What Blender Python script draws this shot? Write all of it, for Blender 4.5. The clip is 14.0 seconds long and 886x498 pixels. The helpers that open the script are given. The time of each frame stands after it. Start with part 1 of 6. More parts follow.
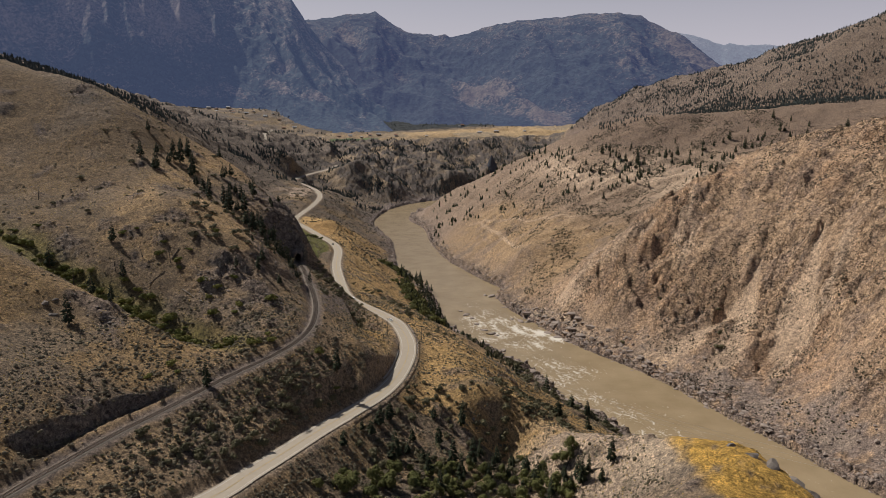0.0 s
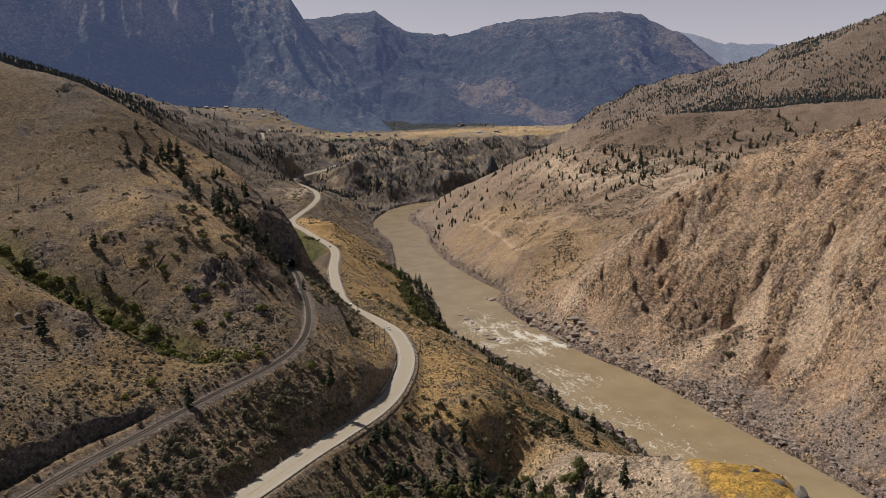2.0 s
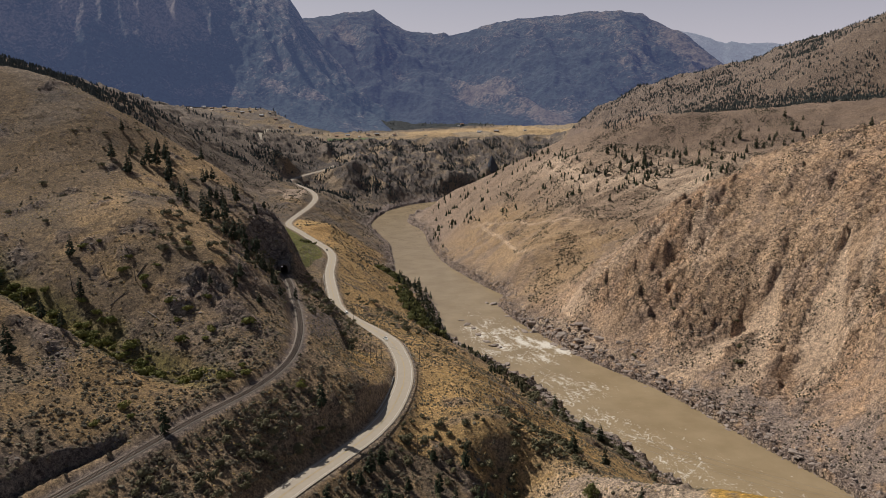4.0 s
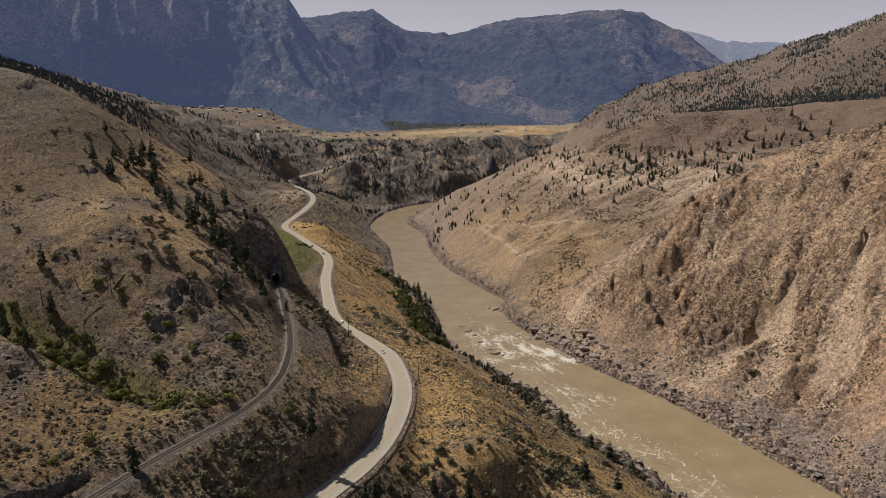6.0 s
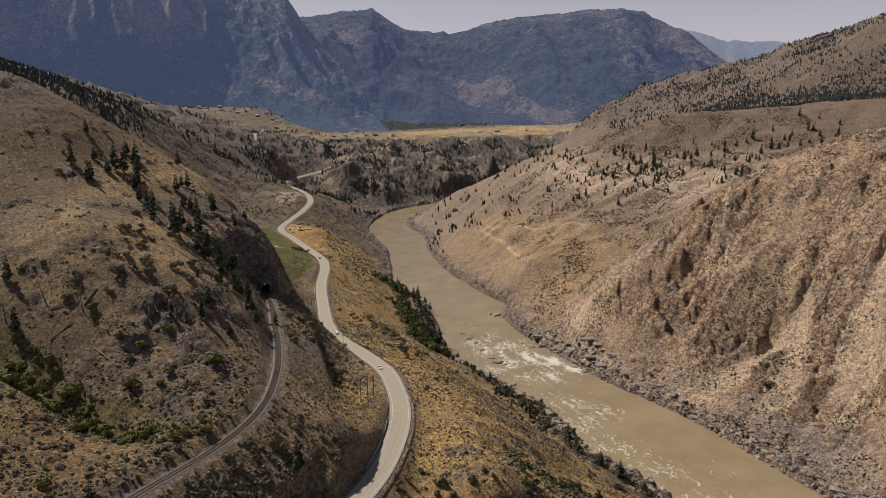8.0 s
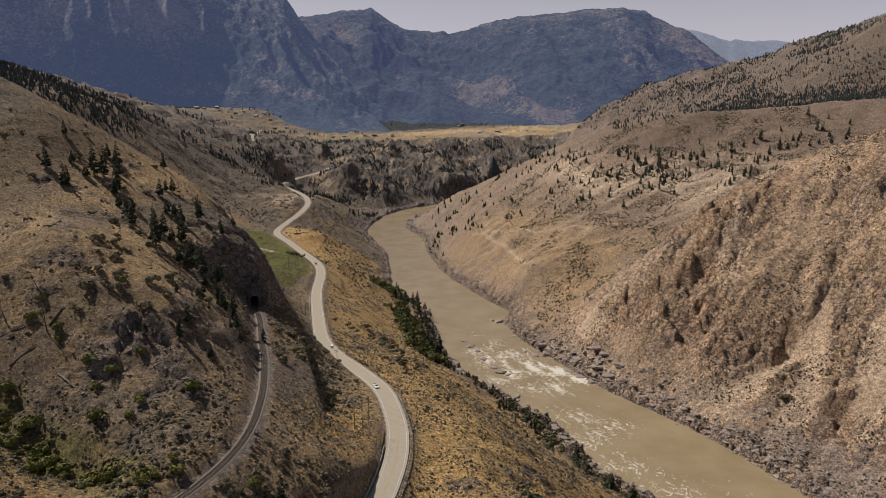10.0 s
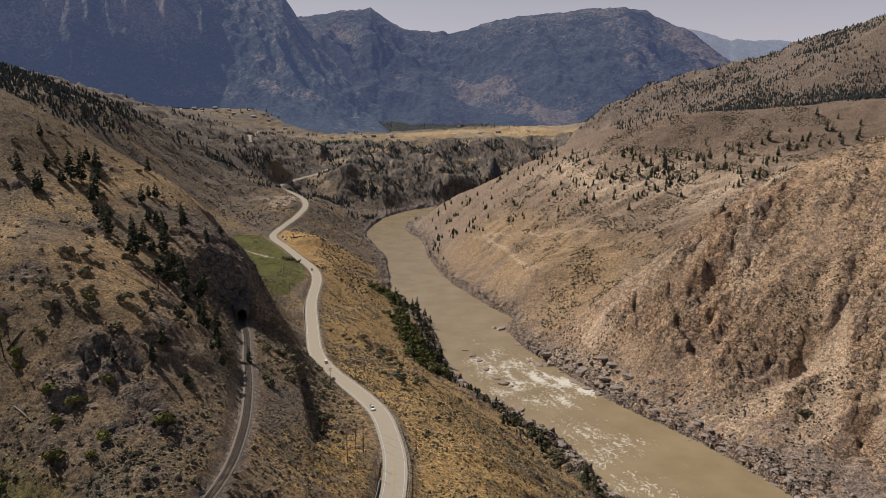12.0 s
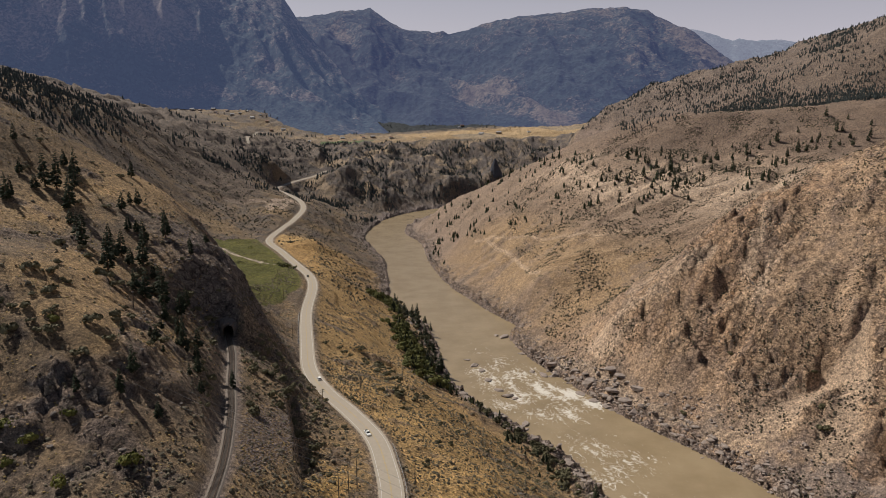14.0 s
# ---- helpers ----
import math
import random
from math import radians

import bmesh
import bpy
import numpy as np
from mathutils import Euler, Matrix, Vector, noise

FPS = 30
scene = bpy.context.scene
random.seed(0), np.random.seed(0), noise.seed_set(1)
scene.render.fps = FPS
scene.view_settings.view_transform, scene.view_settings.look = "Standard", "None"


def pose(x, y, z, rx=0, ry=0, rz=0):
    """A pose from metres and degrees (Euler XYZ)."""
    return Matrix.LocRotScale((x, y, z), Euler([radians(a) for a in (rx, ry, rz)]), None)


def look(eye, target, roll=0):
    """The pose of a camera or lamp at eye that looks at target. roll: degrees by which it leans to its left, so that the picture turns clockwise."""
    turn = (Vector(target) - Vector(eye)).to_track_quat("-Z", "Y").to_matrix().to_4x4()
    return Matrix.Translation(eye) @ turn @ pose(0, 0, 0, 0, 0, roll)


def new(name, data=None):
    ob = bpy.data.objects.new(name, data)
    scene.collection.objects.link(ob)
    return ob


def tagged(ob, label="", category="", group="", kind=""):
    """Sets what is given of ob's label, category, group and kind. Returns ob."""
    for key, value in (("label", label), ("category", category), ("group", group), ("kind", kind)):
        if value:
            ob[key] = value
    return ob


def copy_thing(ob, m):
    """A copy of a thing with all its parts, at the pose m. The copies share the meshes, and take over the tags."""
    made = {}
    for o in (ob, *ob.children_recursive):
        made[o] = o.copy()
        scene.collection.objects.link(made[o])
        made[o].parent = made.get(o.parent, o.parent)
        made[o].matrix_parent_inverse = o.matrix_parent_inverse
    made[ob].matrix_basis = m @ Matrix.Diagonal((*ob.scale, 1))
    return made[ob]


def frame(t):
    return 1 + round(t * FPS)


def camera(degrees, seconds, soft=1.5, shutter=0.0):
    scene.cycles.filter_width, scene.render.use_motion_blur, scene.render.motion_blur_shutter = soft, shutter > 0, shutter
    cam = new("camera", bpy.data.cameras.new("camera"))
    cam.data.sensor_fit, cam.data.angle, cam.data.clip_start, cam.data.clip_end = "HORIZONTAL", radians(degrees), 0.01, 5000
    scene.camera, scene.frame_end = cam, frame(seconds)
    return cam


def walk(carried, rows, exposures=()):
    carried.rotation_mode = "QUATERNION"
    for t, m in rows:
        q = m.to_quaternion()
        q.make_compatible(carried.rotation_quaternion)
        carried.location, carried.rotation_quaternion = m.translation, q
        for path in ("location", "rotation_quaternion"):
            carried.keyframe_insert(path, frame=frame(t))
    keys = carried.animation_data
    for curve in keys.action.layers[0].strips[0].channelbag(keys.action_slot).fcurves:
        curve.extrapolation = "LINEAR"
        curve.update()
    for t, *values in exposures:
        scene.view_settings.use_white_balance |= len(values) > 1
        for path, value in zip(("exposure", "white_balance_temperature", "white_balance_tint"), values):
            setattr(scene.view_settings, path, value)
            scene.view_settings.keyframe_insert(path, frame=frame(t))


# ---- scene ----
cam = camera(66.0, 14.0, soft=0.6)
ROWS = [
    (0.0, look((0.00, 0.00, 242.05), (1.348, 98.129, 222.843), 0.041)),
    (1.0, look((0.06, 9.96, 241.92), (1.436, 108.083, 222.688), 0.027)),
    (2.0, look((0.09, 20.68, 241.80), (1.489, 118.801, 222.539), 0.012)),
    (3.0, look((0.08, 32.08, 241.68), (1.512, 130.189, 222.401), -0.005)),
    (4.0, look((0.05, 44.05, 241.58), (1.510, 142.156, 222.276), -0.024)),
    (5.0, look((0.00, 56.50, 241.49), (1.488, 154.608, 222.170), -0.044)),
    (6.0, look((-0.06, 69.35, 241.41), (1.452, 167.451, 222.084), -0.067)),
    (7.0, look((-0.12, 82.49, 241.36), (1.406, 180.593, 222.022), -0.092)),
    (8.0, look((-0.19, 95.84, 241.33), (1.355, 193.941, 221.989), -0.120)),
    (9.0, look((-0.26, 109.30, 241.32), (1.306, 207.401, 221.987), -0.150)),
    (10.0, look((-0.31, 122.78, 241.33), (1.262, 220.881, 222.020), -0.184)),
    (11.0, look((-0.34, 136.18, 241.38), (1.229, 234.288, 222.091), -0.220)),
    (12.0, look((-0.35, 149.41, 241.46), (1.213, 247.528, 222.204), -0.260)),
    (13.0, look((-0.33, 162.38, 241.57), (1.218, 260.508, 222.362), -0.303)),
    (14.0, look((-0.28, 175.00, 241.72), (1.249, 273.136, 222.570), -0.350)),
]
walk(cam, ROWS)

# ---- sun, sky and exposure ----
SUN_AZ, SUN_EL = radians(-52.0), radians(46.0)      # from the valley's axis, turned to its left
sun_way = Vector((math.sin(SUN_AZ) * math.cos(SUN_EL), math.cos(SUN_AZ) * math.cos(SUN_EL), math.sin(SUN_EL)))
sun_data = bpy.data.lights.new("sun", "SUN")
sun_data.energy, sun_data.angle, sun_data.color = 4.6, radians(0.53), (1.0, 0.94, 0.86)
sun = new("sun", sun_data)
sun.matrix_world = Matrix.Translation((0, 0, 900)) @ sun_way.to_track_quat("Z", "Y").to_matrix().to_4x4()

world = bpy.data.worlds.new("sky")
world.use_nodes = True
scene.world = world
wn, wl = world.node_tree.nodes, world.node_tree.links
sky = wn.new("ShaderNodeTexSky")
sky.sky_type, sky.sun_disc = "NISHITA", False
sky.sun_elevation, sky.sun_rotation = SUN_EL, SUN_AZ
sky.altitude, sky.air_density, sky.dust_density, sky.ozone_density = 400, 1.0, 3.0, 1.0
up = wn.new("ShaderNodeSeparateXYZ")
wl.new(wn.new("ShaderNodeTexCoord").outputs["Generated"], up.inputs[0])
dusty = wn.new("ShaderNodeValToRGB")            # summer haze that thickens towards the horizon all round
dusty.color_ramp.elements[0].position, dusty.color_ramp.elements[0].color = 0.0, (0.9, 0.9, 0.9, 1)
dusty.color_ramp.elements[1].position, dusty.color_ramp.elements[1].color = 0.34, (0.0, 0.0, 0.0, 1)
wl.new(up.outputs["Z"], dusty.inputs[0])
veil = wn.new("ShaderNodeMix")
veil.data_type = "RGBA"
veil.inputs["B"].default_value = (15.5, 14.4, 16.3, 1)
wl.new(sky.outputs[0], veil.inputs["A"])
wl.new(dusty.outputs["Color"], veil.inputs["Factor"])
wl.new(veil.outputs["Result"], wn["Background"].inputs["Color"])
wn["Background"].inputs["Strength"].default_value = 0.043
scene.view_settings.exposure = 0.0


# ---- numbers to work with ----
def lattice(ix, iy, seed):
    """A repeatable random value in 0..1 for whole-number places."""
    h = (ix.astype(np.int64) * 374761393 + iy.astype(np.int64) * 668265263 + seed * 974634777) & 0x7FFFFFFF
    h = ((h ^ (h >> 13)) * 1274126177) & 0x7FFFFFFF
    h = ((h ^ (h >> 15)) * 1103515245) & 0x7FFFFFFF
    return ((h ^ (h >> 16)) & 0xFFFF) / 65535.0


def noise2(x, y, size, seed=0):
    """Smooth noise in -1..1 with bumps of about that size."""
    x, y = np.asarray(x, float) / size, np.asarray(y, float) / size
    x, y = 0.8 * x - 0.6 * y + seed * 7.13, 0.6 * x + 0.8 * y + seed * 3.71
    ix, iy = np.floor(x), np.floor(y)
    fx, fy = x - ix, y - iy
    total = 0
    ux, uy = fx * fx * fx * (fx * (fx * 6 - 15) + 10), fy * fy * fy * (fy * (fy * 6 - 15) + 10)
    for dx in (0, 1):
        for dy in (0, 1):
            a = lattice(ix + dx, iy + dy, seed) * 2 * np.pi
            w = (ux if dx else 1 - ux) * (uy if dy else 1 - uy)
            total = total + w * (np.cos(a) * (fx - dx) + np.sin(a) * (fy - dy))
    return total * 1.5


def fbm(x, y, size, octaves=4, seed=0, gain=0.5):
    total, amp = 0, 1.0
    for k in range(octaves):
        total = total + amp * noise2(x, y, size / 2**k, seed + k)
        amp *= gain
    return total


def ridged(x, y, size, octaves=4, seed=0, gain=0.5):
    """Sharp crests and broad hollows, about -1..1."""
    total, amp = 0, 1.0
    for k in range(octaves):
        total = total + amp * (1 - 2.2 * np.abs(noise2(x, y, size / 2**k, seed + k)))
        amp *= gain
    return total * 0.6


def blocks(x, y, size, seed=0):
    """Broken rock: each cell has its own level; with it, the distance to the next cell's edge."""
    x, y = np.asarray(x, float) / size, np.asarray(y, float) / size
    ix, iy = np.floor(x), np.floor(y)
    d1, d2, level = np.full(x.shape, 9.0), np.full(x.shape, 9.0), np.zeros(x.shape)
    for dx in (-1, 0, 1):
        for dy in (-1, 0, 1):
            cx, cy = ix + dx, iy + dy
            px, py = cx + lattice(cx, cy, seed), cy + lattice(cx, cy, seed + 1)
            d = np.hypot(x - px, y - py)
            tilt = (x - px) * (lattice(cx, cy, seed + 2) - 0.5) + (y - py) * (lattice(cx, cy, seed + 3) - 0.5)
            near = d < d1
            d2 = np.where(near, d1, np.minimum(d2, d))
            level = np.where(near, lattice(cx, cy, seed + 4) * 2 - 1 + 1.6 * tilt, level)
            d1 = np.minimum(d1, d)
    return level, d2 - d1


def inside(x, y, corners):
    """Which places lie in a plot of land."""
    hit = np.zeros(x.shape, bool)
    for (x0, y0), (x1, y1) in zip(corners, corners[1:] + corners[:1]):
        c = (y0 > y) != (y1 > y)
        hit ^= c & (x < (x1 - x0) * (y - y0) / ((y1 - y0) or 1e-9) + x0)
    return hit


def smooth(a, b, v):
    t = np.clip((v - a) / (b - a), 0, 1)
    return t * t * (3 - 2 * t)


def dense(line, step):
    """Points along a line of the plan, no farther apart than step, on a smooth curve through its corners."""
    p = np.array(line, float)
    out = []
    for i in range(len(p) - 1):
        p0, p1, p2, p3 = p[max(i - 1, 0)], p[i], p[i + 1], p[min(i + 2, len(p) - 1)]
        n = max(1, int(np.ceil(np.linalg.norm((p2 - p1)[:2]) / step)))
        for k in range(n):
            t = k / n
            out.append(0.5 * (2 * p1 + (p2 - p0) * t + (2 * p0 - 5 * p1 + 4 * p2 - p3) * t**2 + (3 * p1 - p0 - 3 * p2 + p3) * t**3))
    out.append(p[-1])
    return np.array(out)


def nearest(x, y, line):
    """For places x, y: distance to the line, the line's height there, side (left of its run is positive), and run along it."""
    best = np.full(x.shape, 1e9)
    zz, side, run = np.zeros(x.shape), np.zeros(x.shape), np.zeros(x.shape)
    along = 0.0
    for a, b in zip(line[:-1], line[1:]):
        d = b - a
        ll = d[0] ** 2 + d[1] ** 2
        t = np.clip(((x - a[0]) * d[0] + (y - a[1]) * d[1]) / ll, 0, 1)
        ex, ey = x - a[0] - t * d[0], y - a[1] - t * d[1]
        q = np.hypot(ex, ey)
        m = q < best
        best = np.where(m, q, best)
        zz = np.where(m, a[2] + t * d[2], zz)
        side = np.where(m, np.sign(d[0] * ey - d[1] * ex), side)
        run = np.where(m, along + t * math.sqrt(ll), run)
        along += math.sqrt(ll)
    return best, zz, side, run


# ---- the plan: courses of river, road and railway, and the lines of the land ----
BANK_EAST = [(520, -250, 0), (440, 50, 0), (380, 200, 0), (330, 320, 0), (280, 419, 0), (264, 463, 0), (243, 511, 0), (220, 575, 0), (194, 630, 0),
             (161, 682, 0), (146, 714, 0), (120, 776, 0), (98, 832, 0), (84, 898, 0), (99, 934, 0), (78, 985, 0), (48, 1065, 0), (20, 1150, 0),
             (-5, 1297, 0), (-22, 1470, 0), (-58, 1605, 0), (-40, 1740, 0), (40, 1880, 0), (160, 1960, 0), (330, 2010, 0)]
BANK_WEST = [(400, -250, 0), (330, 0, 0), (280, 150, 0), (235, 270, 0), (195, 370, 0), (157, 469, 0), (138, 515, 0), (112, 558, 0), (99, 618, 0),
             (81, 650, 0), (59, 683, 0), (39, 716, 0), (18, 760, 0), (8, 820, 0), (2, 880, 0), (-18, 965, 0), (-55, 1058, 0), (-67, 1163, 0),
             (-85, 1320, 0), (-120, 1450, 0), (-139, 1548, 0), (-132, 1680, 0), (-105, 1815, 0), (-40, 1930, 0), (60, 2010, 0), (180, 2060, 0), (330, 2090, 0)]
ROAD = [(-95, -250, 124), (-108, -60, 123), (-116, 60, 122), (-108, 140, 120.5), (-92, 180, 119), (-72.9, 210.3, 117), (-66.6, 225.8, 115.5), (-58.7, 244.9, 113.5), (-49.6, 268.2, 111),
        (-38.5, 294.1, 108), (-28, 318, 106), (-20.5, 344, 104.5), (-16, 375, 104), (-16, 403, 103), (-19.5, 428, 102), (-27, 460, 100), (-42, 494, 97),
        (-60, 529, 94), (-76, 572, 90), (-89, 633, 86), (-106, 726, 82), (-117, 820, 79), (-131, 879, 77), (-157, 947, 74), (-194, 1039, 71),
        (-233, 1135, 69), (-236, 1233, 70), (-234, 1315, 71), (-241, 1443, 73), (-268, 1550, 76), (-320, 1661, 79), (-358, 1748, 80),
        (-346, 1891, 82), (-308, 1999, 88), (-290, 2061, 95)]
RAIL = [(-140, -250, 129), (-152, -80, 130), (-152, 60, 130.5), (-141, 140, 131), (-127.2, 189.1, 131), (-121.8, 204.2, 131), (-113.4, 225.3, 131.3), (-102, 247.9, 131.8),
        (-88.6, 276, 132.5), (-71.4, 307.2, 133.5), (-64.5, 335.8, 134), (-66, 368, 135), (-74, 407, 135), (-83, 439, 135), (-92, 472, 135), (-101, 498, 135)]
# the land west of the railway: spur, gully and the grassy hill with its nose
SPUR = [(-260, 320, 190), (-213, 330, 171), (-178, 326, 158), (-157, 322, 149), (-126, 305, 140)]
GULLY = [(-300, 410, 200), (-226, 374, 176), (-186, 353, 160), (-150, 339, 147), (-120, 321, 139), (-96, 314, 137)]
HILL_CREST = [(-450, 640, 312), (-342, 600, 280), (-287, 585, 267), (-250, 592, 247), (-221, 622, 221), (-182, 640, 189), (-154, 640, 163), (-132, 620, 137), (-115, 602, 113)]
HILL_FACE = [(-238, 540, 233), (-206, 545, 213), (-145, 502, 176), (-162, 425, 194), (-127, 391, 170), (-106, 401, 166), (-102, 367, 151), (-155, 369, 161),
             (-130, 354, 148), (-103, 506, 153), (-97, 504, 147), (-110, 503, 159), (-118, 545, 164), (-111, 470, 152), (-108, 530, 160), (-110, 560, 151), (-113, 588, 137), (-86, 543, 99), (-93, 575, 97), (-100, 606, 95), (-312, 480, 212), (-280, 430, 190), (-338, 520, 236)]
NEAR_WEST = [(-120, 231, 137), (-98, 288, 136.5), (-171, 307, 148), (-162, 334, 151), (-160, 200, 148), (-140, 236, 146), (-150, 262, 147), (-122, 262, 139),
             (-250, 150, 175), (-220, 50, 165), (-230, 250, 165), (-330, 300, 215), (-400, 450, 270), (-330, 100, 210), (-300, -200, 190)]
BETWEEN = [(-101.2, 220.7, 127.0), (-87.1, 215.4, 122.0), (-90.0, 243.7, 126.6), (-76.0, 238.9, 120.6), (-77.3, 272.4, 126.2), (-64.2, 268.2, 118.8), (-61.1, 304.1, 125.7), (-49.0, 300.6, 116.7),
           (-35, 402, 111), (-40, 378, 116), (-37, 356, 120), (-35, 343, 121), (-48, 350, 127), (-52, 326, 123), (-51, 420, 107),
           (-78, 460, 121), (-71, 520, 106), (-62, 484, 108), (-112, 180, 125)]
# the land between road and river: golden slope, ravine and bluff
SLOPE_WEST = [(-17, 292, 98), (84, 578, 5), (48, 614, 16), (-68, 888, 33), (-4, 922, 5), (15, 480, 77), (50, 500, 51), (22, 440, 88), (85, 520, 22), (0, 520, 76), (-10, 600, 60), (-50, 720, 50), (20, 660, 25),
              (60, 400, 69), (90, 410, 50), (48, 385, 76), (20, 395, 93), (110, 440, 30), (5, 350, 98), (28, 346, 98), (50, 345, 87), (66, 333, 82), (80, 345, 70), (100, 355, 57), (106, 386, 44)]
RAVINE = [(-52, 205, 107), (-30, 258, 98), (-8, 288, 94), (8, 311, 89), (24, 322, 82), (36, 327, 72)]
BLUFF_CREST = [(34, 320, 70), (48, 332, 78), (66, 317, 86), (82, 294, 94), (91, 272, 102), (100, 263, 110), (107, 267, 109), (126, 264, 107), (136, 243, 107), (136, 221, 108)]
BLUFF = [(102, 235, 111), (96, 212, 112), (118, 215, 109), (100, 150, 116), (39, 308, 72), (61, 288, 77), (70, 268, 82), (64, 240, 84), (22, 268, 84), (-6, 235, 96),
         (150, 300, 60), (168, 250, 62), (110, 332, 56), (0, 120, 112), (0, -100, 118), (150, -100, 110), (120, 60, 118), (200, 100, 70)]
# the land east of the river
EAST_FOOT = [(313, 563, 27), (277, 628, 40), (285, 650, 35), (196, 675, 9), (221, 656, 19), (160, 730, 12), (135, 800, 12), (120, 900, 14)]
EAST_FACE = [(349, 667, 125), (285, 679, 80), (388, 600, 140), (350, 540, 80), (111, 1126, 43), (123, 960, 50), (205, 1030, 82), (74, 1300, 55), (330, 740, 140), (260, 740, 95)]
EAST_BROW = [(640, 740, 262), (530, 800, 234), (459, 780, 220), (416, 795, 208), (345, 800, 180), (290, 795, 150), (235, 785, 108), (195, 775, 68), (162, 778, 38)]
EAST_BACK = [(419, 1237, 184), (473, 1154, 168), (295, 1211, 160), (560, 1000, 165), (700, 1000, 195), (620, 1130, 200), (514, 1080, 178), (427, 1050, 150), (380, 930, 120), (336, 1000, 118),
             (300, 900, 88), (256, 940, 74), (207, 900, 52), (161, 870, 36), (450, 880, 150)]
EAST_BENCH = [(900, 1200, 270), (708, 1250, 255), (586, 1300, 248), (419, 1350, 240), (337, 1400, 221), (247, 1450, 182), (148, 1500, 128), (40, 1550, 70), (-20, 1585, 24)]
EAST_RIDGE = [(1250, 1500, 560), (921, 1600, 413), (905, 1700, 396), (836, 1800, 368), (750, 1900, 340), (646, 2000, 320), (514, 2050, 270), (412, 2000, 212), (330, 2050, 120)]
EAST_DIP = [(900, 1380, 285), (650, 1430, 243), (500, 1500, 222), (400, 1550, 190), (300, 1610, 140), (200, 1700, 80)]
EAST_OFF = [(600, 500, 270), (500, 380, 200), (470, 250, 120), (700, 0, 240), (1000, 800, 380), (380, 480, 110), (701, 1330, 262)]
# the far end of the valley: fans, terrace and the high flat behind it
FIELDS = [(-289, 1082, 80), (-246, 974, 82), (-185, 823, 86), (-125, 700, 84), (-150, 720, 95), (-167, 1139, 66), (-129, 952, 72), (-99, 868, 60), (-112, 641, 92), (-170, 700, 110)]
MID_WEST = [(-501, 1000, 268), (-517, 1150, 262), (-528, 1300, 244), (-549, 1500, 231), (-606, 1600, 226), (-510, 1500, 195), (-430, 1550, 125), (-375, 1850, 130),
            (-493, 1900, 150), (-598, 2000, 185), (-813, 2300, 241), (-370, 1150, 115), (-330, 900, 130), (-420, 1300, 150), (-700, 1000, 330), (-900, 1500, 350), (-330, 1350, 90)]
TERRACE = [(-269, 1960, 94), (-230, 2000, 100), (-108, 1960, 40), (54, 2070, 45), (-201, 1900, 40), (174, 2130, 60), (-60, 2120, 70), (100, 2280, 100), (-150, 2200, 105), (-230, 1700, 45), (-190, 1560, 35), (-180, 1350, 40), (-160, 1200, 45)]
PLATEAU_EDGE = [(-573, 2450, 171), (-335, 2450, 147), (-135, 2450, 151), (66, 2450, 161), (265, 2470, 171), (467, 2500, 175), (650, 2550, 185)]
PLATEAU = [(-631, 2750, 186), (-287, 3000, 187), (83, 3100, 208), (462, 3100, 216), (0, 2800, 178), (-300, 2750, 172), (300, 2800, 190), (-697, 3050, 277), (-1251, 3000, 277),
           (800, 2700, 240), (1200, 2300, 420), (-1300, 2200, 380)]

# rocky knobs of the grassy hill: place and reach
KNOBS = [(-187, 398, 9), (-175, 391, 9), (-125, 366, 11), (-116, 376, 10), (-100, 367, 9), (-83, 330, 8), (-189, 366, 8), (-118, 510, 10), (-110, 502, 9), (-157, 387, 7), (-95, 451, 8)]
# sandy fans below the eastern crags
FANS = [[(325, 662, 0), (297, 646, 0), (258, 634, 0), (221, 628, 0)], [(325, 662, 0), (300, 629, 0), (269, 596, 0)], [(372, 640, 0), (345, 610, 0), (318, 575, 0)]]

CREEKS = np.concatenate([dense(l, s) for l, s in (
    (BANK_EAST, 30), (BANK_WEST, 30), (ROAD, 25), (RAIL, 20), (SPUR, 25), (GULLY, 25), (HILL_CREST, 25), (RAVINE, 25), (BLUFF_CREST, 15), (EAST_BROW, 40),
    (EAST_BENCH, 50), (EAST_RIDGE, 60), (PLATEAU_EDGE, 60))] + [np.array(l, float) for l in (
    HILL_FACE, NEAR_WEST, BETWEEN, SLOPE_WEST, BLUFF, EAST_FOOT, EAST_FACE, EAST_BACK, EAST_DIP, EAST_OFF, FIELDS, MID_WEST, TERRACE, PLATEAU)])
SOFT = 9.0


def fit_land(knots):
    """A smooth sheet through the plan's lines."""
    n = len(knots)
    q = knots[:, None, :2] - knots[None, :, :2]
    a = np.zeros((n + 3, n + 3))
    a[:n, :n] = -np.sqrt((q**2).sum(-1) + SOFT**2)
    a[:n, :n] -= np.eye(n) * -1.5
    a[:n, n], a[:n, n + 1:] = 1, knots[:, :2] / 1000
    a[n:, :n] = a[:n, n:].T
    return np.linalg.solve(a, np.r_[knots[:, 2], 0, 0, 0])


LAND = fit_land(CREEKS)
ROAD_LINE, RAIL_LINE = dense(ROAD, 14), dense(RAIL, 10)
SPUR_LINE, GULLY_LINE = dense(SPUR, 25), dense(GULLY, 25)
EAST_LINE, WEST_LINE = dense(BANK_EAST, 20), dense(BANK_WEST, 20)


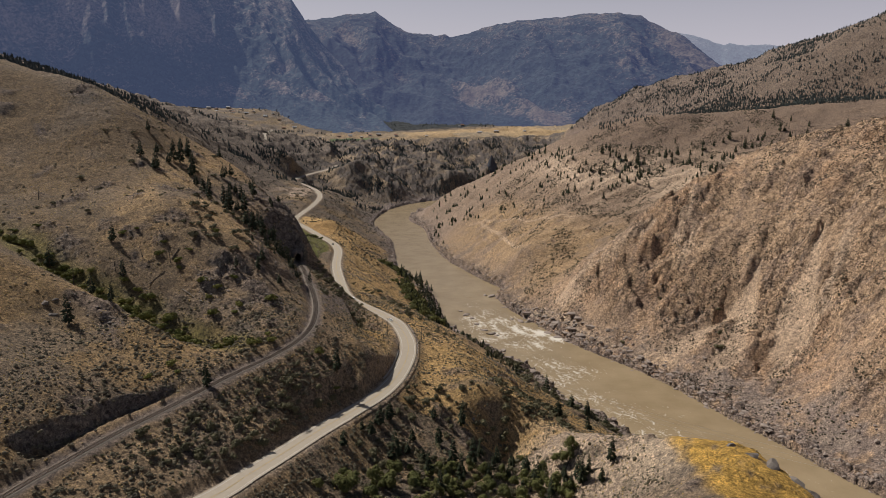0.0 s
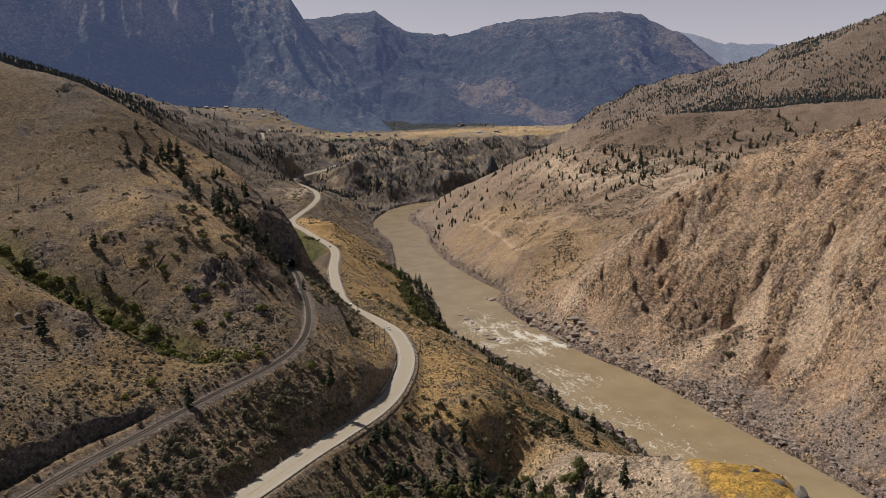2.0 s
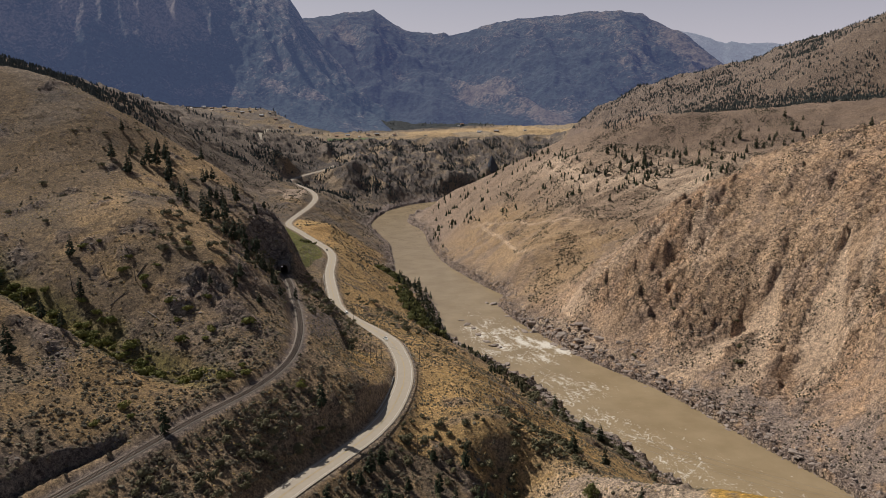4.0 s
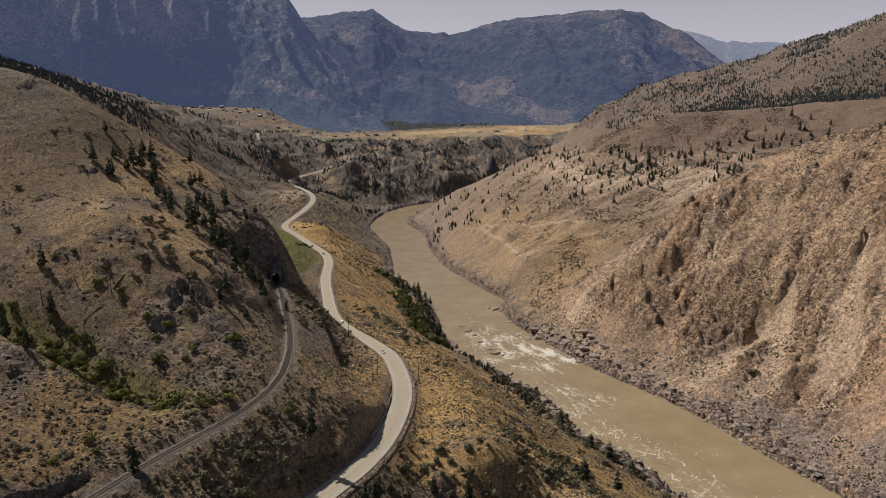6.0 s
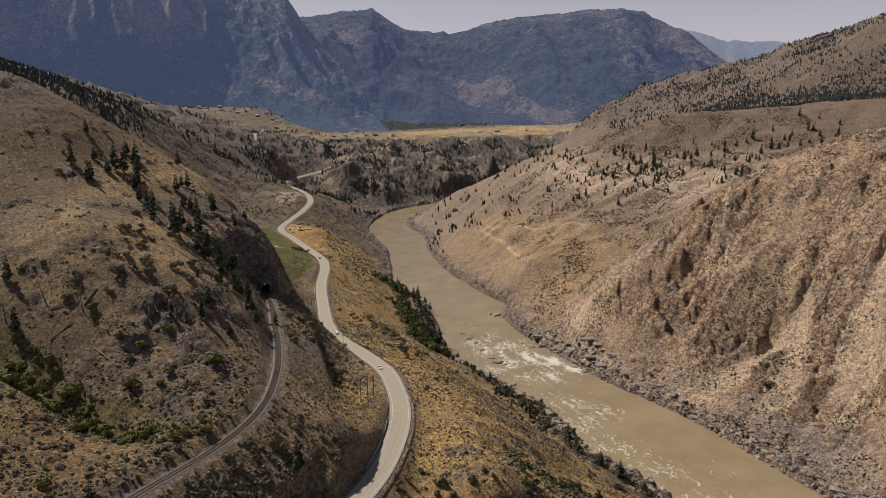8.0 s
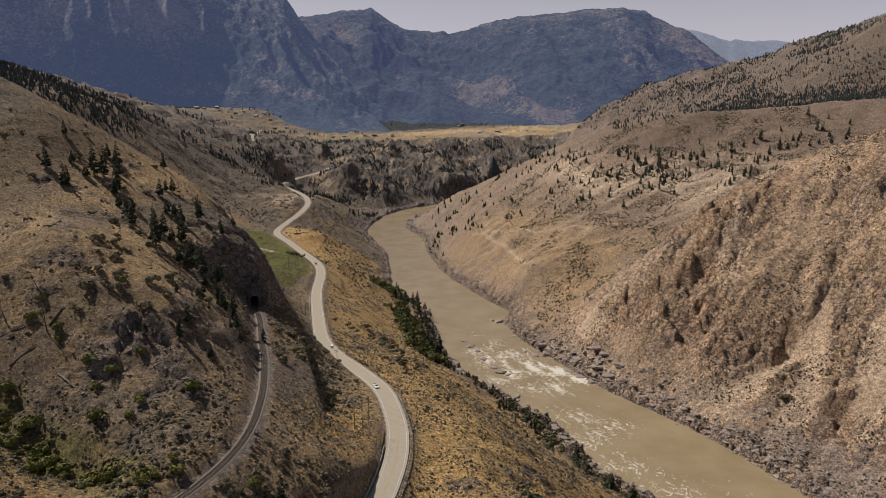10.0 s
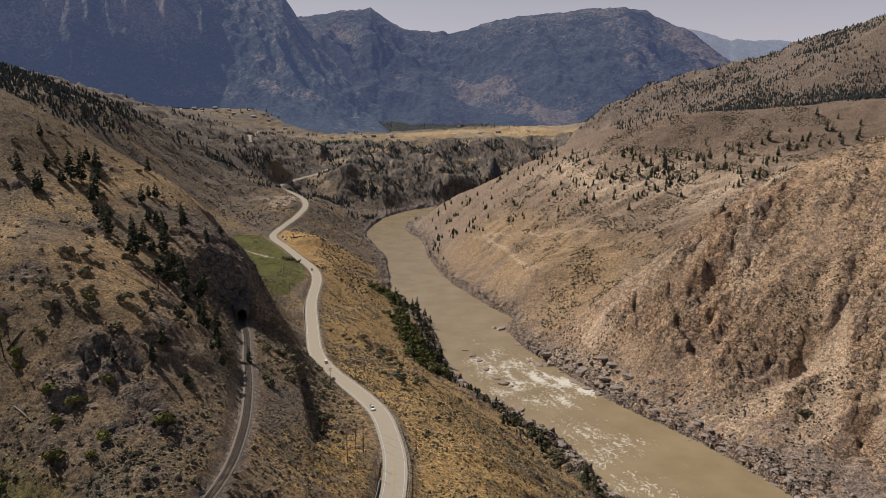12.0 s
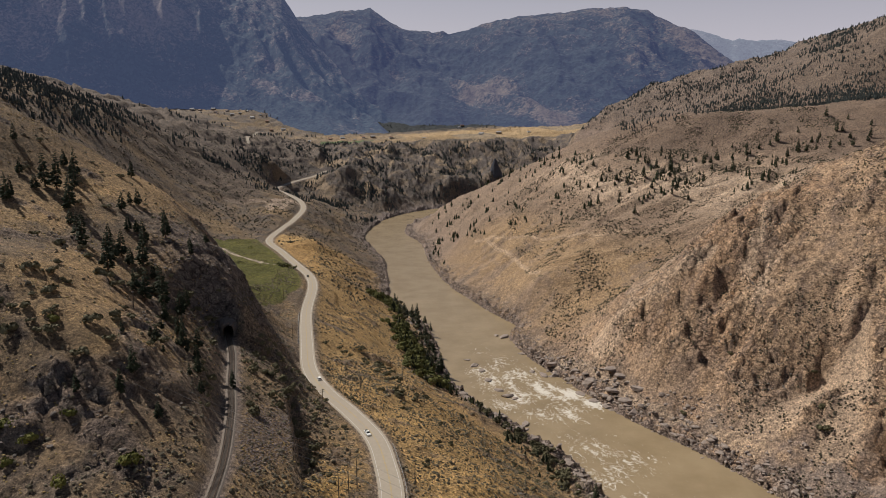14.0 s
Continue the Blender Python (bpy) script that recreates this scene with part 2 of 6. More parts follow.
def base_height(x, y):
    shape, x, y = x.shape, x.ravel(), y.ravel()
    z = np.empty(len(x))
    n = len(CREEKS)
    for i in range(0, len(x), 20000):
        u, v = x[i:i + 20000], y[i:i + 20000]
        k = -np.sqrt((u[:, None] - CREEKS[None, :, 0]) ** 2 + (v[:, None] - CREEKS[None, :, 1]) ** 2 + SOFT**2)
        z[i:i + 20000] = k @ LAND[:n] + LAND[n] + u / 1000 * LAND[n + 1] + v / 1000 * LAND[n + 2]
    return z.reshape(shape)


def river_sides(x, y):
    """Distance into the land from the water's edge on the east and west banks; negative in the river."""
    de, _, se, _ = nearest(x, y, EAST_LINE)
    dw, _, sw, _ = nearest(x, y, WEST_LINE)
    return -de * se, dw * sw


def sand(x, y):
    """How far a place lies in one of the sandy fans, 0 to 1."""
    best = np.zeros(x.shape)
    for line in FANS:
        d, _, _, run = nearest(x, y, np.array(line, float))
        best = np.maximum(best, smooth(1.0, 0.55, d / (3.5 + 0.17 * run) + 0.35 * fbm(x, y, 22, 3, 72) + 0.12 * noise2(x, y, 4, 74)))
    return best


def terrain(x, y):
    """Height and cover of the land at the places x, y."""
    z = base_height(x, y)
    east, west = river_sides(x, y)
    shore = np.where(np.abs(east) < np.abs(west), east, west)
    inland = np.maximum(east, west)
    wet = (east < 0) & (west < 0)
    droad, zroad, sroad, _ = nearest(x, y, ROAD_LINE)
    drail, zrail, srail, _ = nearest(x, y, RAIL_LINE)
    calm = smooth(7, 22, droad) * smooth(5, 16, drail)
    on_east = east > 0
    far = smooth(700, 1800, y)
    # where the ground is rock: the whole east face low down, the cliffs of the hill's nose, cuts, the banks
    loose = 1 - 0.92 * sand(x, y)
    e_rock = np.where(on_east, smooth(880, 800, y - 0.12 * (x - 300)) * smooth(25, 60, east), 0) * loose
    patch = fbm(x, y, 60, 3, 11)
    nose = np.exp(-(((x + 118) / 30) ** 2 + ((y - 560) / 70) ** 2))
    outcrop = smooth(0.4, 0.75, fbm(x, y, 26, 4, 5)) * (~on_east)
    face = np.exp(-(((x + 116) / 34) ** 2 + ((y - 425) / 80) ** 2)) * smooth(-0.35, 0.35, fbm(x, y, 34, 3, 6)) * (srail > 0) * (~on_east) * smooth(176, 158, z)
    knob = np.zeros(x.shape)
    for kx, ky, kr in KNOBS:
        knob = np.maximum(knob, np.exp(-(((x - kx) ** 2 + (y - ky) ** 2) / kr**2)))
    knob = 0.7 * smooth(0.3, 1.0, knob + 0.6 * fbm(x, y, 11, 4, 9, 0.6)) * (~on_east)
    strip = np.exp(-np.maximum(inland, 0) / np.where(on_east & (y > 520) & (y < 900), 22, np.where(on_east | (y > 780), 14, 19))) * smooth(0, 3, np.maximum(inland, 0) + 3)
    rock = np.clip(e_rock * smooth(-0.6, 0.25, patch) + nose * 1.2 + 0.45 * face * calm + 0.75 * outcrop * calm + knob * calm + strip * 1.3, 0, 1)
    # relief
    amp = 1 + 2.0 * far
    z = z + calm * amp * (1.5 * fbm(x, y, 50, 3, 1) + 0.45 * fbm(x, y, 9, 3, 2))
    z = z + rock * calm * (np.where(on_east, 2.6, 1.6) * ridged(x, y, 30, 4, 21) + 1.2 * ridged(x, y, 8, 3, 31))
    # gullies and ribs that run down the east face to the river
    gul = np.where(on_east, smooth(18, 80, east), 0) * smooth(1700, 1300, y)
    wx, wy = x + 22 * noise2(x, y, 90, 43), y + 22 * noise2(x, y, 90, 44)
    across, down = 0.94 * wy - 0.34 * wx, 0.94 * wx + 0.34 * wy
    ribs = ridged(across, down * 0.38, 110, 2, 41)
    fine = ridged(across, down * 0.45, 30, 3, 45)
    behind = smooth(820, 900, y - 0.12 * (x - 300))
    furrow = ridged(across, down * 0.22, 46, 2, 49)
    bench_top = smooth(172, 200, z)
    z = z + gul * (1 - behind) * (-2 + 4.0 * ribs + 1.6 * fine + 6.5 * loose * ridged(wx, wy, 60, 4, 50, 0.6))
    z = z + gul * behind * (1 - 0.8 * bench_top) * (-2 + 5.5 * ribs + 4.2 * furrow + 1.6 * fine)
    # bare gullied bluffs under the eastern bench
    bluffs = gul * behind * np.exp(-((z - 148) / 26) ** 2) * smooth(930, 1010, y) * smooth(1420, 1300, y)
    z = z + bluffs * (6.5 * ridged(across, down * 0.3, 38, 3, 42) + 2.0 * ridged(across, down * 0.4, 13, 2, 40))
    # rocky ledges of the dry slopes west of the far bends
    ledge = (~on_east) * smooth(1150, 1450, y) * smooth(2500, 2200, y) * smooth(40, 170, droad) * smooth(-280, -360, x)
    z = z + ledge * (13 * ridged(x * 0.55 + 25 * noise2(x, y, 120, 35), y, 150, 5, 36, 0.55))
    z = z + e_rock * gul * 1.0 * ridged(x, y, 14, 3, 47)
    z = z + knob * calm * (0.4 + 1.1 * ridged(x, y, 10, 3, 10))
    # broken crags: the east face low down, the nose over the tunnel, outcrops, the shores
    wx2, wy2 = x + 4 * noise2(x, y, 14, 63), y + 4 * noise2(x, y, 14, 64)
    big, gap_big = blocks(0.94 * wx2 + 0.34 * wy2, (0.94 * wy2 - 0.34 * wx2) * 1.25, 15, 65)
    small, gap_small = blocks(wx2 * 1.2, wy2, 6.5, 75)
    crag = np.clip(e_rock * smooth(-0.6, 0.2, fbm(x, y, 80, 3, 66)) * smooth(20, 50, east) + 0.8 * nose + 0.9 * face * calm + 0.55 * outcrop * calm + 0.55 * knob * calm, 0, 1)
    z = z + crag * (np.where(on_east, 3.4, 2.2) * big - np.where(on_east, 2.2, 1.8) * smooth(0.22, 0.0, gap_big) + 0.9 * small - 0.6 * smooth(0.2, 0.0, gap_small)) * np.maximum(calm, 0.6 * nose)
    z = z + (strip > 0.05) * strip * (1.6 + 2.0 * ridged(x, y, 12, 3, 51) + 2.6 * small - 1.6 * smooth(0.25, 0, gap_small))
    # ribs of the slope between road and river, and of the far terrace
    wst = (~on_east) * smooth(14, 40, droad) * smooth(6, 40, west) * smooth(300, 400, y) * smooth(1700, 1200, y) * (sroad < 0)
    z = z + wst * (2.2 * ridged(across, (0.94 * wx + 0.34 * wy) * 0.3, 34, 3, 55))
    terr = smooth(1750, 1950, y) * smooth(2480, 2380, y)
    z = z + smooth(15, 110, droad) * terr * 21 * ridged(x + 0.45 * y + 20 * noise2(x, y, 60, 60), y * 0.42 - 0.2 * x, 130, 5, 61, 0.55) * smooth(0, 60, inland)
    # the rounded spur, the shady gully behind it and a small side hollow
    dsp, _, _, _ = nearest(x, y, SPUR_LINE)
    dgu, _, _, _ = nearest(x, y, GULLY_LINE)
    nearby = smooth(6, 18, drail) * smooth(-88, -112, x) * (~on_east)
    z = z + nearby * (3.2 * np.exp(-(dsp / 15) ** 2) - 8.5 * np.exp(-(dgu / 12) ** 2)) * (1 + 0.25 * noise2(x, y, 30, 38))
    # bluff: rills on its bare side
    rill = np.exp(-(((x - 66) / 34) ** 2 + ((y - 285) / 38) ** 2)) * (~on_east)
    z = z + rill * 2.0 * ridged(x * 0.7 - y * 0.7, (x + y) * 0.25, 12, 3, 57)
    # cut bank above the railway: a bare scarp under the grassy bench
    scarp = dense([(-139, 200, 0), (-130, 222, 0), (-121, 237, 0), (-110.5, 252, 0), (-102, 266, 0)], 6)
    ds, _, ss, rs = nearest(x, y, scarp)
    ends = smooth(2, 12, rs) * smooth(77, 64, rs) * smooth(16, 10, ds)
    z = z - 5.5 * ends * smooth(-0.6, 1.2, -ds * ss + 1.4 * noise2(x, y, 7, 58) + 3.2 * noise2(x, y, 19, 59)) * smooth(4.5, 9, drail)
    # the river's bed, then the benches of road and railway
    z = np.where(wet, np.minimum(z, -0.3 - np.minimum(np.abs(shore) * 0.35, 6)), np.maximum(z, 0.25 + 0.04 * np.minimum(inland, 40)))
    for d, zz, half, cut, fill in ((droad, zroad, 6.2, 2.6, 0.72), (drail, zrail, 3.3, 1.6, 0.70)):
        bed, out = zz - 0.35, np.maximum(d - half, 0)
        near = smooth(34, 22, d)
        cut = np.where(y > 1250, 0.75, np.where(y < 318, 1.0, cut))
        z = np.where(z > bed, np.minimum(z, bed + cut * out + 400 * (1 - near)), np.maximum(z, bed - fill * out - 400 * (1 - near)))
    rock = np.maximum(rock, crag)
    return z, rock, inland, on_east, droad, drail, sroad


def mesh_from(name, verts, faces, smooth_shade=True):
    me = bpy.data.meshes.new(name)
    me.from_pydata([], [], [])
    verts = np.ascontiguousarray(verts, dtype=np.float32)
    faces = np.ascontiguousarray(faces, dtype=np.int32)
    k = faces.shape[1]
    me.vertices.add(len(verts))
    me.vertices.foreach_set("co", verts.ravel())
    me.loops.add(faces.size)
    me.loops.foreach_set("vertex_index", faces.ravel())
    me.polygons.add(len(faces))
    me.polygons.foreach_set("loop_start", np.arange(0, faces.size, k, dtype=np.int32))
    me.polygons.foreach_set("loop_total", np.full(len(faces), k, dtype=np.int32))
    me.polygons.foreach_set("use_smooth", np.full(len(faces), smooth_shade))
    me.update()
    me.validate()
    return me


def grid_faces(rows, cols):
    i = (np.arange(rows - 1)[:, None] * cols + np.arange(cols - 1)[None, :]).ravel()
    return np.stack([i, i + 1, i + 1 + cols, i + cols], -1)


def attribute(me, name, values):
    a = me.attributes.new(name, "FLOAT", "POINT")
    a.data.foreach_set("value", np.ascontiguousarray(values, dtype=np.float32).ravel())


def steps(parts):
    """Grid lines: a start, then stretches (end, first step, growth)."""
    out = [parts[0]]
    for end, step, grow in parts[1:]:
        while out[-1] < end:
            out.append(out[-1] + step)
            step *= grow
    return np.array(out)


# ---- materials ----
def material(name, rough=0.9):
    m = bpy.data.materials.new(name)
    m.use_nodes = True
    b = m.node_tree.nodes["Principled BSDF"]
    b.inputs["Roughness"].default_value = rough
    b.inputs["Specular IOR Level"].default_value = 0.25
    return m, m.node_tree.nodes, m.node_tree.links, b


def noise_node(n, l, scale, detail=6.0, rough=0.6, where=None):
    t = n.new("ShaderNodeTexNoise")
    t.inputs["Scale"].default_value, t.inputs["Detail"].default_value, t.inputs["Roughness"].default_value = scale, detail, rough
    if where is not None:
        l.new(where, t.inputs["Vector"])
    return t.outputs["Fac"]


def ramp(n, l, value, stops):
    r = n.new("ShaderNodeValToRGB")
    e = r.color_ramp.elements
    while len(e) < len(stops):
        e.new(0.5)
    for k, (at, c) in enumerate(stops):
        e[k].position, e[k].color = at, (*c, 1) if len(c) == 3 else c
    l.new(value, r.inputs["Fac"])
    return r.outputs["Color"]


def mix(n, l, a, b, fac, how="MIX"):
    m = n.new("ShaderNodeMix")
    m.data_type, m.blend_type = "RGBA", how
    for v, s in ((a, m.inputs["A"]), (b, m.inputs["B"]), (fac, m.inputs["Factor"])):
        if isinstance(v, (tuple, float, int)):
            s.default_value = (*v, 1) if isinstance(v, tuple) else v
        else:
            l.new(v, s)
    return m.outputs["Result"]


def bump(n, l, bsdf, height, strength, distance):
    b = n.new("ShaderNodeBump")
    b.inputs["Strength"].default_value, b.inputs["Distance"].default_value = strength, distance
    l.new(height, b.inputs["Height"])
    l.new(b.outputs["Normal"], bsdf.inputs["Normal"])
    return b


def place(n):
    return n.new("ShaderNodeNewGeometry").outputs["Position"]


def plain(name, colour, rough=0.8, size=2.0, spread=0.25, bumpy=0.0, metal=0.0):
    """A surface of one colour with grain and blotches at two scales."""
    m, n, l, b = material(name, rough)
    p = n.new("ShaderNodeTexCoord").outputs["Object"]
    a = noise_node(n, l, size, 5, 0.6, p)
    c = noise_node(n, l, size * 7.3, 4, 0.6, p)
    lo, hi = tuple(v * (1 - spread) for v in colour), tuple(min(1, v * (1 + spread)) for v in colour)
    col = mix(n, l, ramp(n, l, a, [(0.3, lo), (0.7, hi)]), ramp(n, l, c, [(0.3, lo), (0.7, hi)]), 0.4)
    l.new(col, b.inputs["Base Color"])
    b.inputs["Metallic"].default_value = metal
    if bumpy:
        bump(n, l, b, c, 0.6, bumpy)
    return m


def ground_material():
    m, n, l, b = material("ground_cover", 0.95)
    cover = n.new("ShaderNodeAttribute")
    cover.attribute_name = "cover"
    rockiness = n.new("ShaderNodeAttribute")
    rockiness.attribute_name = "rock"
    p = place(n)
    big, mid, small = noise_node(n, l, 0.035, 6, 0.65, p), noise_node(n, l, 0.35, 10, 0.78, p), noise_node(n, l, 2.6, 3, 0.7, p)
    col = mix(n, l, cover.outputs["Color"], ramp(n, l, big, [(0.3, (0.80, 0.80, 0.81)), (0.7, (1.14, 1.12, 1.08))]), 1.0, "MULTIPLY")
    grit = noise_node(n, l, 0.95, 5, 0.75, p)
    col = mix(n, l, col, ramp(n, l, grit, [(0.37, (0.44, 0.44, 0.46)), (0.63, (1.46, 1.44, 1.40))]), 0.95, "MULTIPLY")
    col = mix(n, l, col, ramp(n, l, mid, [(0.37, (0.48, 0.48, 0.51)), (0.61, (1.40, 1.37, 1.31))]), 1.0, "MULTIPLY")
    col = mix(n, l, col, ramp(n, l, small, [(0.36, (0.6, 0.6, 0.62)), (0.64, (1.38, 1.36, 1.33))]), 0.9, "MULTIPLY")
    # low scrub too small to pick out: dark tufts a metre or so across
    dots = n.new("ShaderNodeTexVoronoi")
    dots.inputs["Scale"].default_value, dots.inputs["Randomness"].default_value = 0.5, 1.0
    l.new(p, dots.inputs["Vector"])
    keep = n.new("ShaderNodeSeparateColor")
    l.new(dots.outputs["Color"], keep.inputs[0])
    size = n.new("ShaderNodeMath")
    size.operation = "MULTIPLY_ADD"
    size.inputs[1].default_value, size.inputs[2].default_value = -0.45, 0.0
    l.new(keep.outputs[0], size.inputs[0])
    near = n.new("ShaderNodeMath")
    near.operation = "ADD"
    l.new(dots.outputs["Distance"], near.inputs[0])
    l.new(size.outputs[0], near.inputs[1])
    scrub = n.new("ShaderNodeAttribute")
    scrub.attribute_name = "scrub"
    tuft = ramp(n, l, near.outputs[0], [(0.0, (0.42, 0.42, 0.43)), (0.12, (1.0, 1.0, 1.0))])
    col = mix(n, l, col, tuft, scrub.outputs["Fac"], "MULTIPLY")
    fleck = n.new("ShaderNodeTexVoronoi")
    fleck.inputs["Scale"].default_value = 1.15
    l.new(p, fleck.inputs["Vector"])
    col = mix(n, l, col, ramp(n, l, fleck.outputs["Distance"], [(0.16, (0.5, 0.5, 0.5)), (0.42, (1.12, 1.11, 1.09))]), mix(n, l, scrub.outputs["Fac"], (0.1, 0.1, 0.1), 0.4), "MULTIPLY")
    # cracks and joints of bare rock
    warp = n.new("ShaderNodeVectorMath")
    warp.operation = "MULTIPLY_ADD"
    wob = n.new("ShaderNodeTexNoise")
    wob.inputs["Scale"].default_value, wob.inputs["Detail"].default_value = 0.12, 5
    l.new(p, wob.inputs["Vector"])
    l.new(wob.outputs["Color"], warp.inputs[0])
    warp.inputs[1].default_value = (14, 14, 14)
    l.new(p, warp.inputs[2])
    crack = n.new("ShaderNodeTexVoronoi")
    crack.feature = "DISTANCE_TO_EDGE"
    crack.inputs["Scale"].default_value = 0.13
    l.new(warp.outputs[0], crack.inputs["Vector"])
    lines = ramp(n, l, crack.outputs["Distance"], [(0.0, (0.34, 0.33, 0.33)), (0.10, (1.0, 1.0, 1.0))])
    col = mix(n, l, col, lines, rockiness.outputs["Fac"], "MULTIPLY")
    # each block of rock has its own shade
    shard = n.new("ShaderNodeTexVoronoi")
    shard.inputs["Scale"].default_value = 0.55
    l.new(warp.outputs[0], shard.inputs["Vector"])
    tone = n.new("ShaderNodeSeparateColor")
    l.new(shard.outputs["Color"], tone.inputs[0])
    col = mix(n, l, col, ramp(n, l, tone.outputs[0], [(0.0, (0.62, 0.61, 0.62)), (0.35, (0.97, 0.96, 0.95)), (1.0, (1.22, 1.21, 1.19))]), mix(n, l, rockiness.outputs["Fac"], (0.15, 0.15, 0.15), 0.3), "MULTIPLY")
    l.new(col, b.inputs["Base Color"])
    crag = n.new("ShaderNodeTexVoronoi")
    crag.inputs["Scale"].default_value = 0.3
    crag.feature = "DISTANCE_TO_EDGE"
    l.new(warp.outputs[0], crag.inputs["Vector"])
    jag = n.new("ShaderNodeMath")
    jag.operation = "MULTIPLY"
    l.new(crag.outputs["Distance"], jag.inputs[0])
    l.new(rockiness.outputs["Fac"], jag.inputs[1])
    h = n.new("ShaderNodeMath")
    h.operation = "ADD"
    l.new(jag.outputs[0], h.inputs[0])
    l.new(mid, h.inputs[1])
    h2 = n.new("ShaderNodeMath")
    h2.operation = "MULTIPLY_ADD"
    h2.inputs[1].default_value = 0.3
    l.new(small, h2.inputs[0])
    l.new(h.outputs[0], h2.inputs[2])
    bump(n, l, b, h2.outputs[0], 1.0, 1.7)
    return m


def water_material():
    m, n, l, b = material("silty_water", 0.12)
    p = place(n)
    foam = n.new("ShaderNodeAttribute")
    foam.attribute_name = "foam"
    a = noise_node(n, l, 0.03, 6, 0.6, p)
    col = ramp(n, l, a, [(0.35, (0.25, 0.187, 0.110)), (0.65, (0.305, 0.234, 0.143))])
    stretch = n.new("ShaderNodeMapping")
    stretch.inputs["Rotation"].default_value, stretch.inputs["Scale"].default_value = (0, 0, radians(-24)), (1.0, 0.75, 1)
    l.new(p, stretch.inputs["Vector"])
    f = n.new("ShaderNodeTexNoise")
    f.inputs["Scale"].default_value, f.inputs["Detail"].default_value, f.inputs["Roughness"].default_value = 0.16, 11.0, 0.74
    f.inputs["Distortion"].default_value = 2.2
    l.new(stretch.outputs["Vector"], f.inputs["Vector"])
    lace = n.new("ShaderNodeTexNoise")                     # torn crests: thin bright lines between the boils
    lace.noise_type = "RIDGED_MULTIFRACTAL"
    lace.inputs["Scale"].default_value, lace.inputs["Detail"].default_value, lace.inputs["Distortion"].default_value = 0.22, 5.0, 1.6
    l.new(stretch.outputs["Vector"], lace.inputs["Vector"])
    thin = n.new("ShaderNodeMath")
    thin.operation = "MULTIPLY_ADD"
    thin.inputs[1].default_value = 0.13
    l.new(lace.outputs["Fac"], thin.inputs[0])
    l.new(f.outputs["Fac"], thin.inputs[2])
    add = n.new("ShaderNodeMath")
    add.operation = "ADD"
    l.new(thin.outputs[0], add.inputs[0])
    l.new(foam.outputs["Fac"], add.inputs[1])
    white = ramp(n, l, add.outputs[0], [(0.88, (0, 0, 0)), (1.14, (0.9, 0.9, 0.9))])
    col = mix(n, l, col, (0.66, 0.62, 0.55), white)
    l.new(col, b.inputs["Base Color"])
    rough = mix(n, l, (0.22, 0.22, 0.22), (0.8, 0.8, 0.8), white)
    l.new(rough, b.inputs["Roughness"])
    w = noise_node(n, l, 0.35, 6, 0.65, p)
    bump(n, l, b, w, 0.35, 0.8)
    return m


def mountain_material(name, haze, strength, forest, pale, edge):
    """Far forested slopes with bare rock; the blue haze of kilometres of summer air is put in as emission."""
    m, n, l, b = material(name, 1.0)
    p = place(n)
    bare = n.new("ShaderNodeAttribute")
    bare.attribute_name = "rock"
    a, c, e = noise_node(n, l, 0.0045, 6, 0.6, p), noise_node(n, l, 0.018, 8, 0.72, p), noise_node(n, l, 0.07, 5, 0.7, p)
    fac = mix(n, l, mix(n, l, a, c, 0.55), e, 0.42)
    add = n.new("ShaderNodeMath")
    add.operation = "MULTIPLY_ADD"
    add.inputs[1].default_value = 0.22
    l.new(bare.outputs["Fac"], add.inputs[0])
    l.new(fac, add.inputs[2])
    trees = n.new("ShaderNodeTexVoronoi")                 # crowns of the forest
    trees.inputs["Scale"].default_value = 0.085
    l.new(p, trees.inputs["Vector"])
    tone = n.new("ShaderNodeSeparateColor")
    l.new(trees.outputs["Color"], tone.inputs[0])
    wood = ramp(n, l, tone.outputs[0], [(0.0, tuple(v * 0.5 for v in forest)), (1.0, tuple(v * 2.0 for v in forest))])
    stone = mix(n, l, pale, tuple(v * 0.45 for v in pale), ramp(n, l, e, [(0.38, (1, 1, 1)), (0.62, (0, 0, 0))]))
    l.new(mix(n, l, wood, stone, ramp(n, l, add.outputs[0], [(edge, (0, 0, 0)), (edge + 0.10, (1, 1, 1))])), b.inputs["Base Color"])
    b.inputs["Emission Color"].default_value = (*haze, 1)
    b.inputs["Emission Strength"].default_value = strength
    bump(n, l, b, mix(n, l, c, trees.outputs["Distance"], 0.25), 0.55, 12.0)
    return m


GROUND, WATER = ground_material(), water_material()
ASPHALT = plain("sunbleached_asphalt", (0.335, 0.288, 0.228), 0.9, 0.5, 0.10)
WHITE_PAINT = plain("white_road_paint", (0.52, 0.49, 0.44), 0.7, 1.5, 0.12)
YELLOW_PAINT = plain("yellow_road_paint", (0.40, 0.29, 0.12), 0.7, 1.5, 0.15)
BALLAST = plain("crushed_stone_ballast", (0.17, 0.142, 0.118), 0.95, 0.8, 0.35, 0.1)
RUST = plain("rusty_steel", (0.13, 0.085, 0.06), 0.5, 3.0, 0.2, 0.0, 0.6)

# ---- the ground, one sheet ----
XS = steps([-1400, (-240, 13.0, 0.9903), (345, 1.7, 1.0), (1500, 1.7, 1.0125)])
YS = steps([-260, (170, 18, 1.0), (540, 1.6, 1.0), (3420, 1.7, 1.0034)])
GX, GY = np.meshgrid(XS, YS)
GZ, ROCKY, INLAND, EASTSIDE, DROAD, DRAIL, SROAD = terrain(GX, GY)


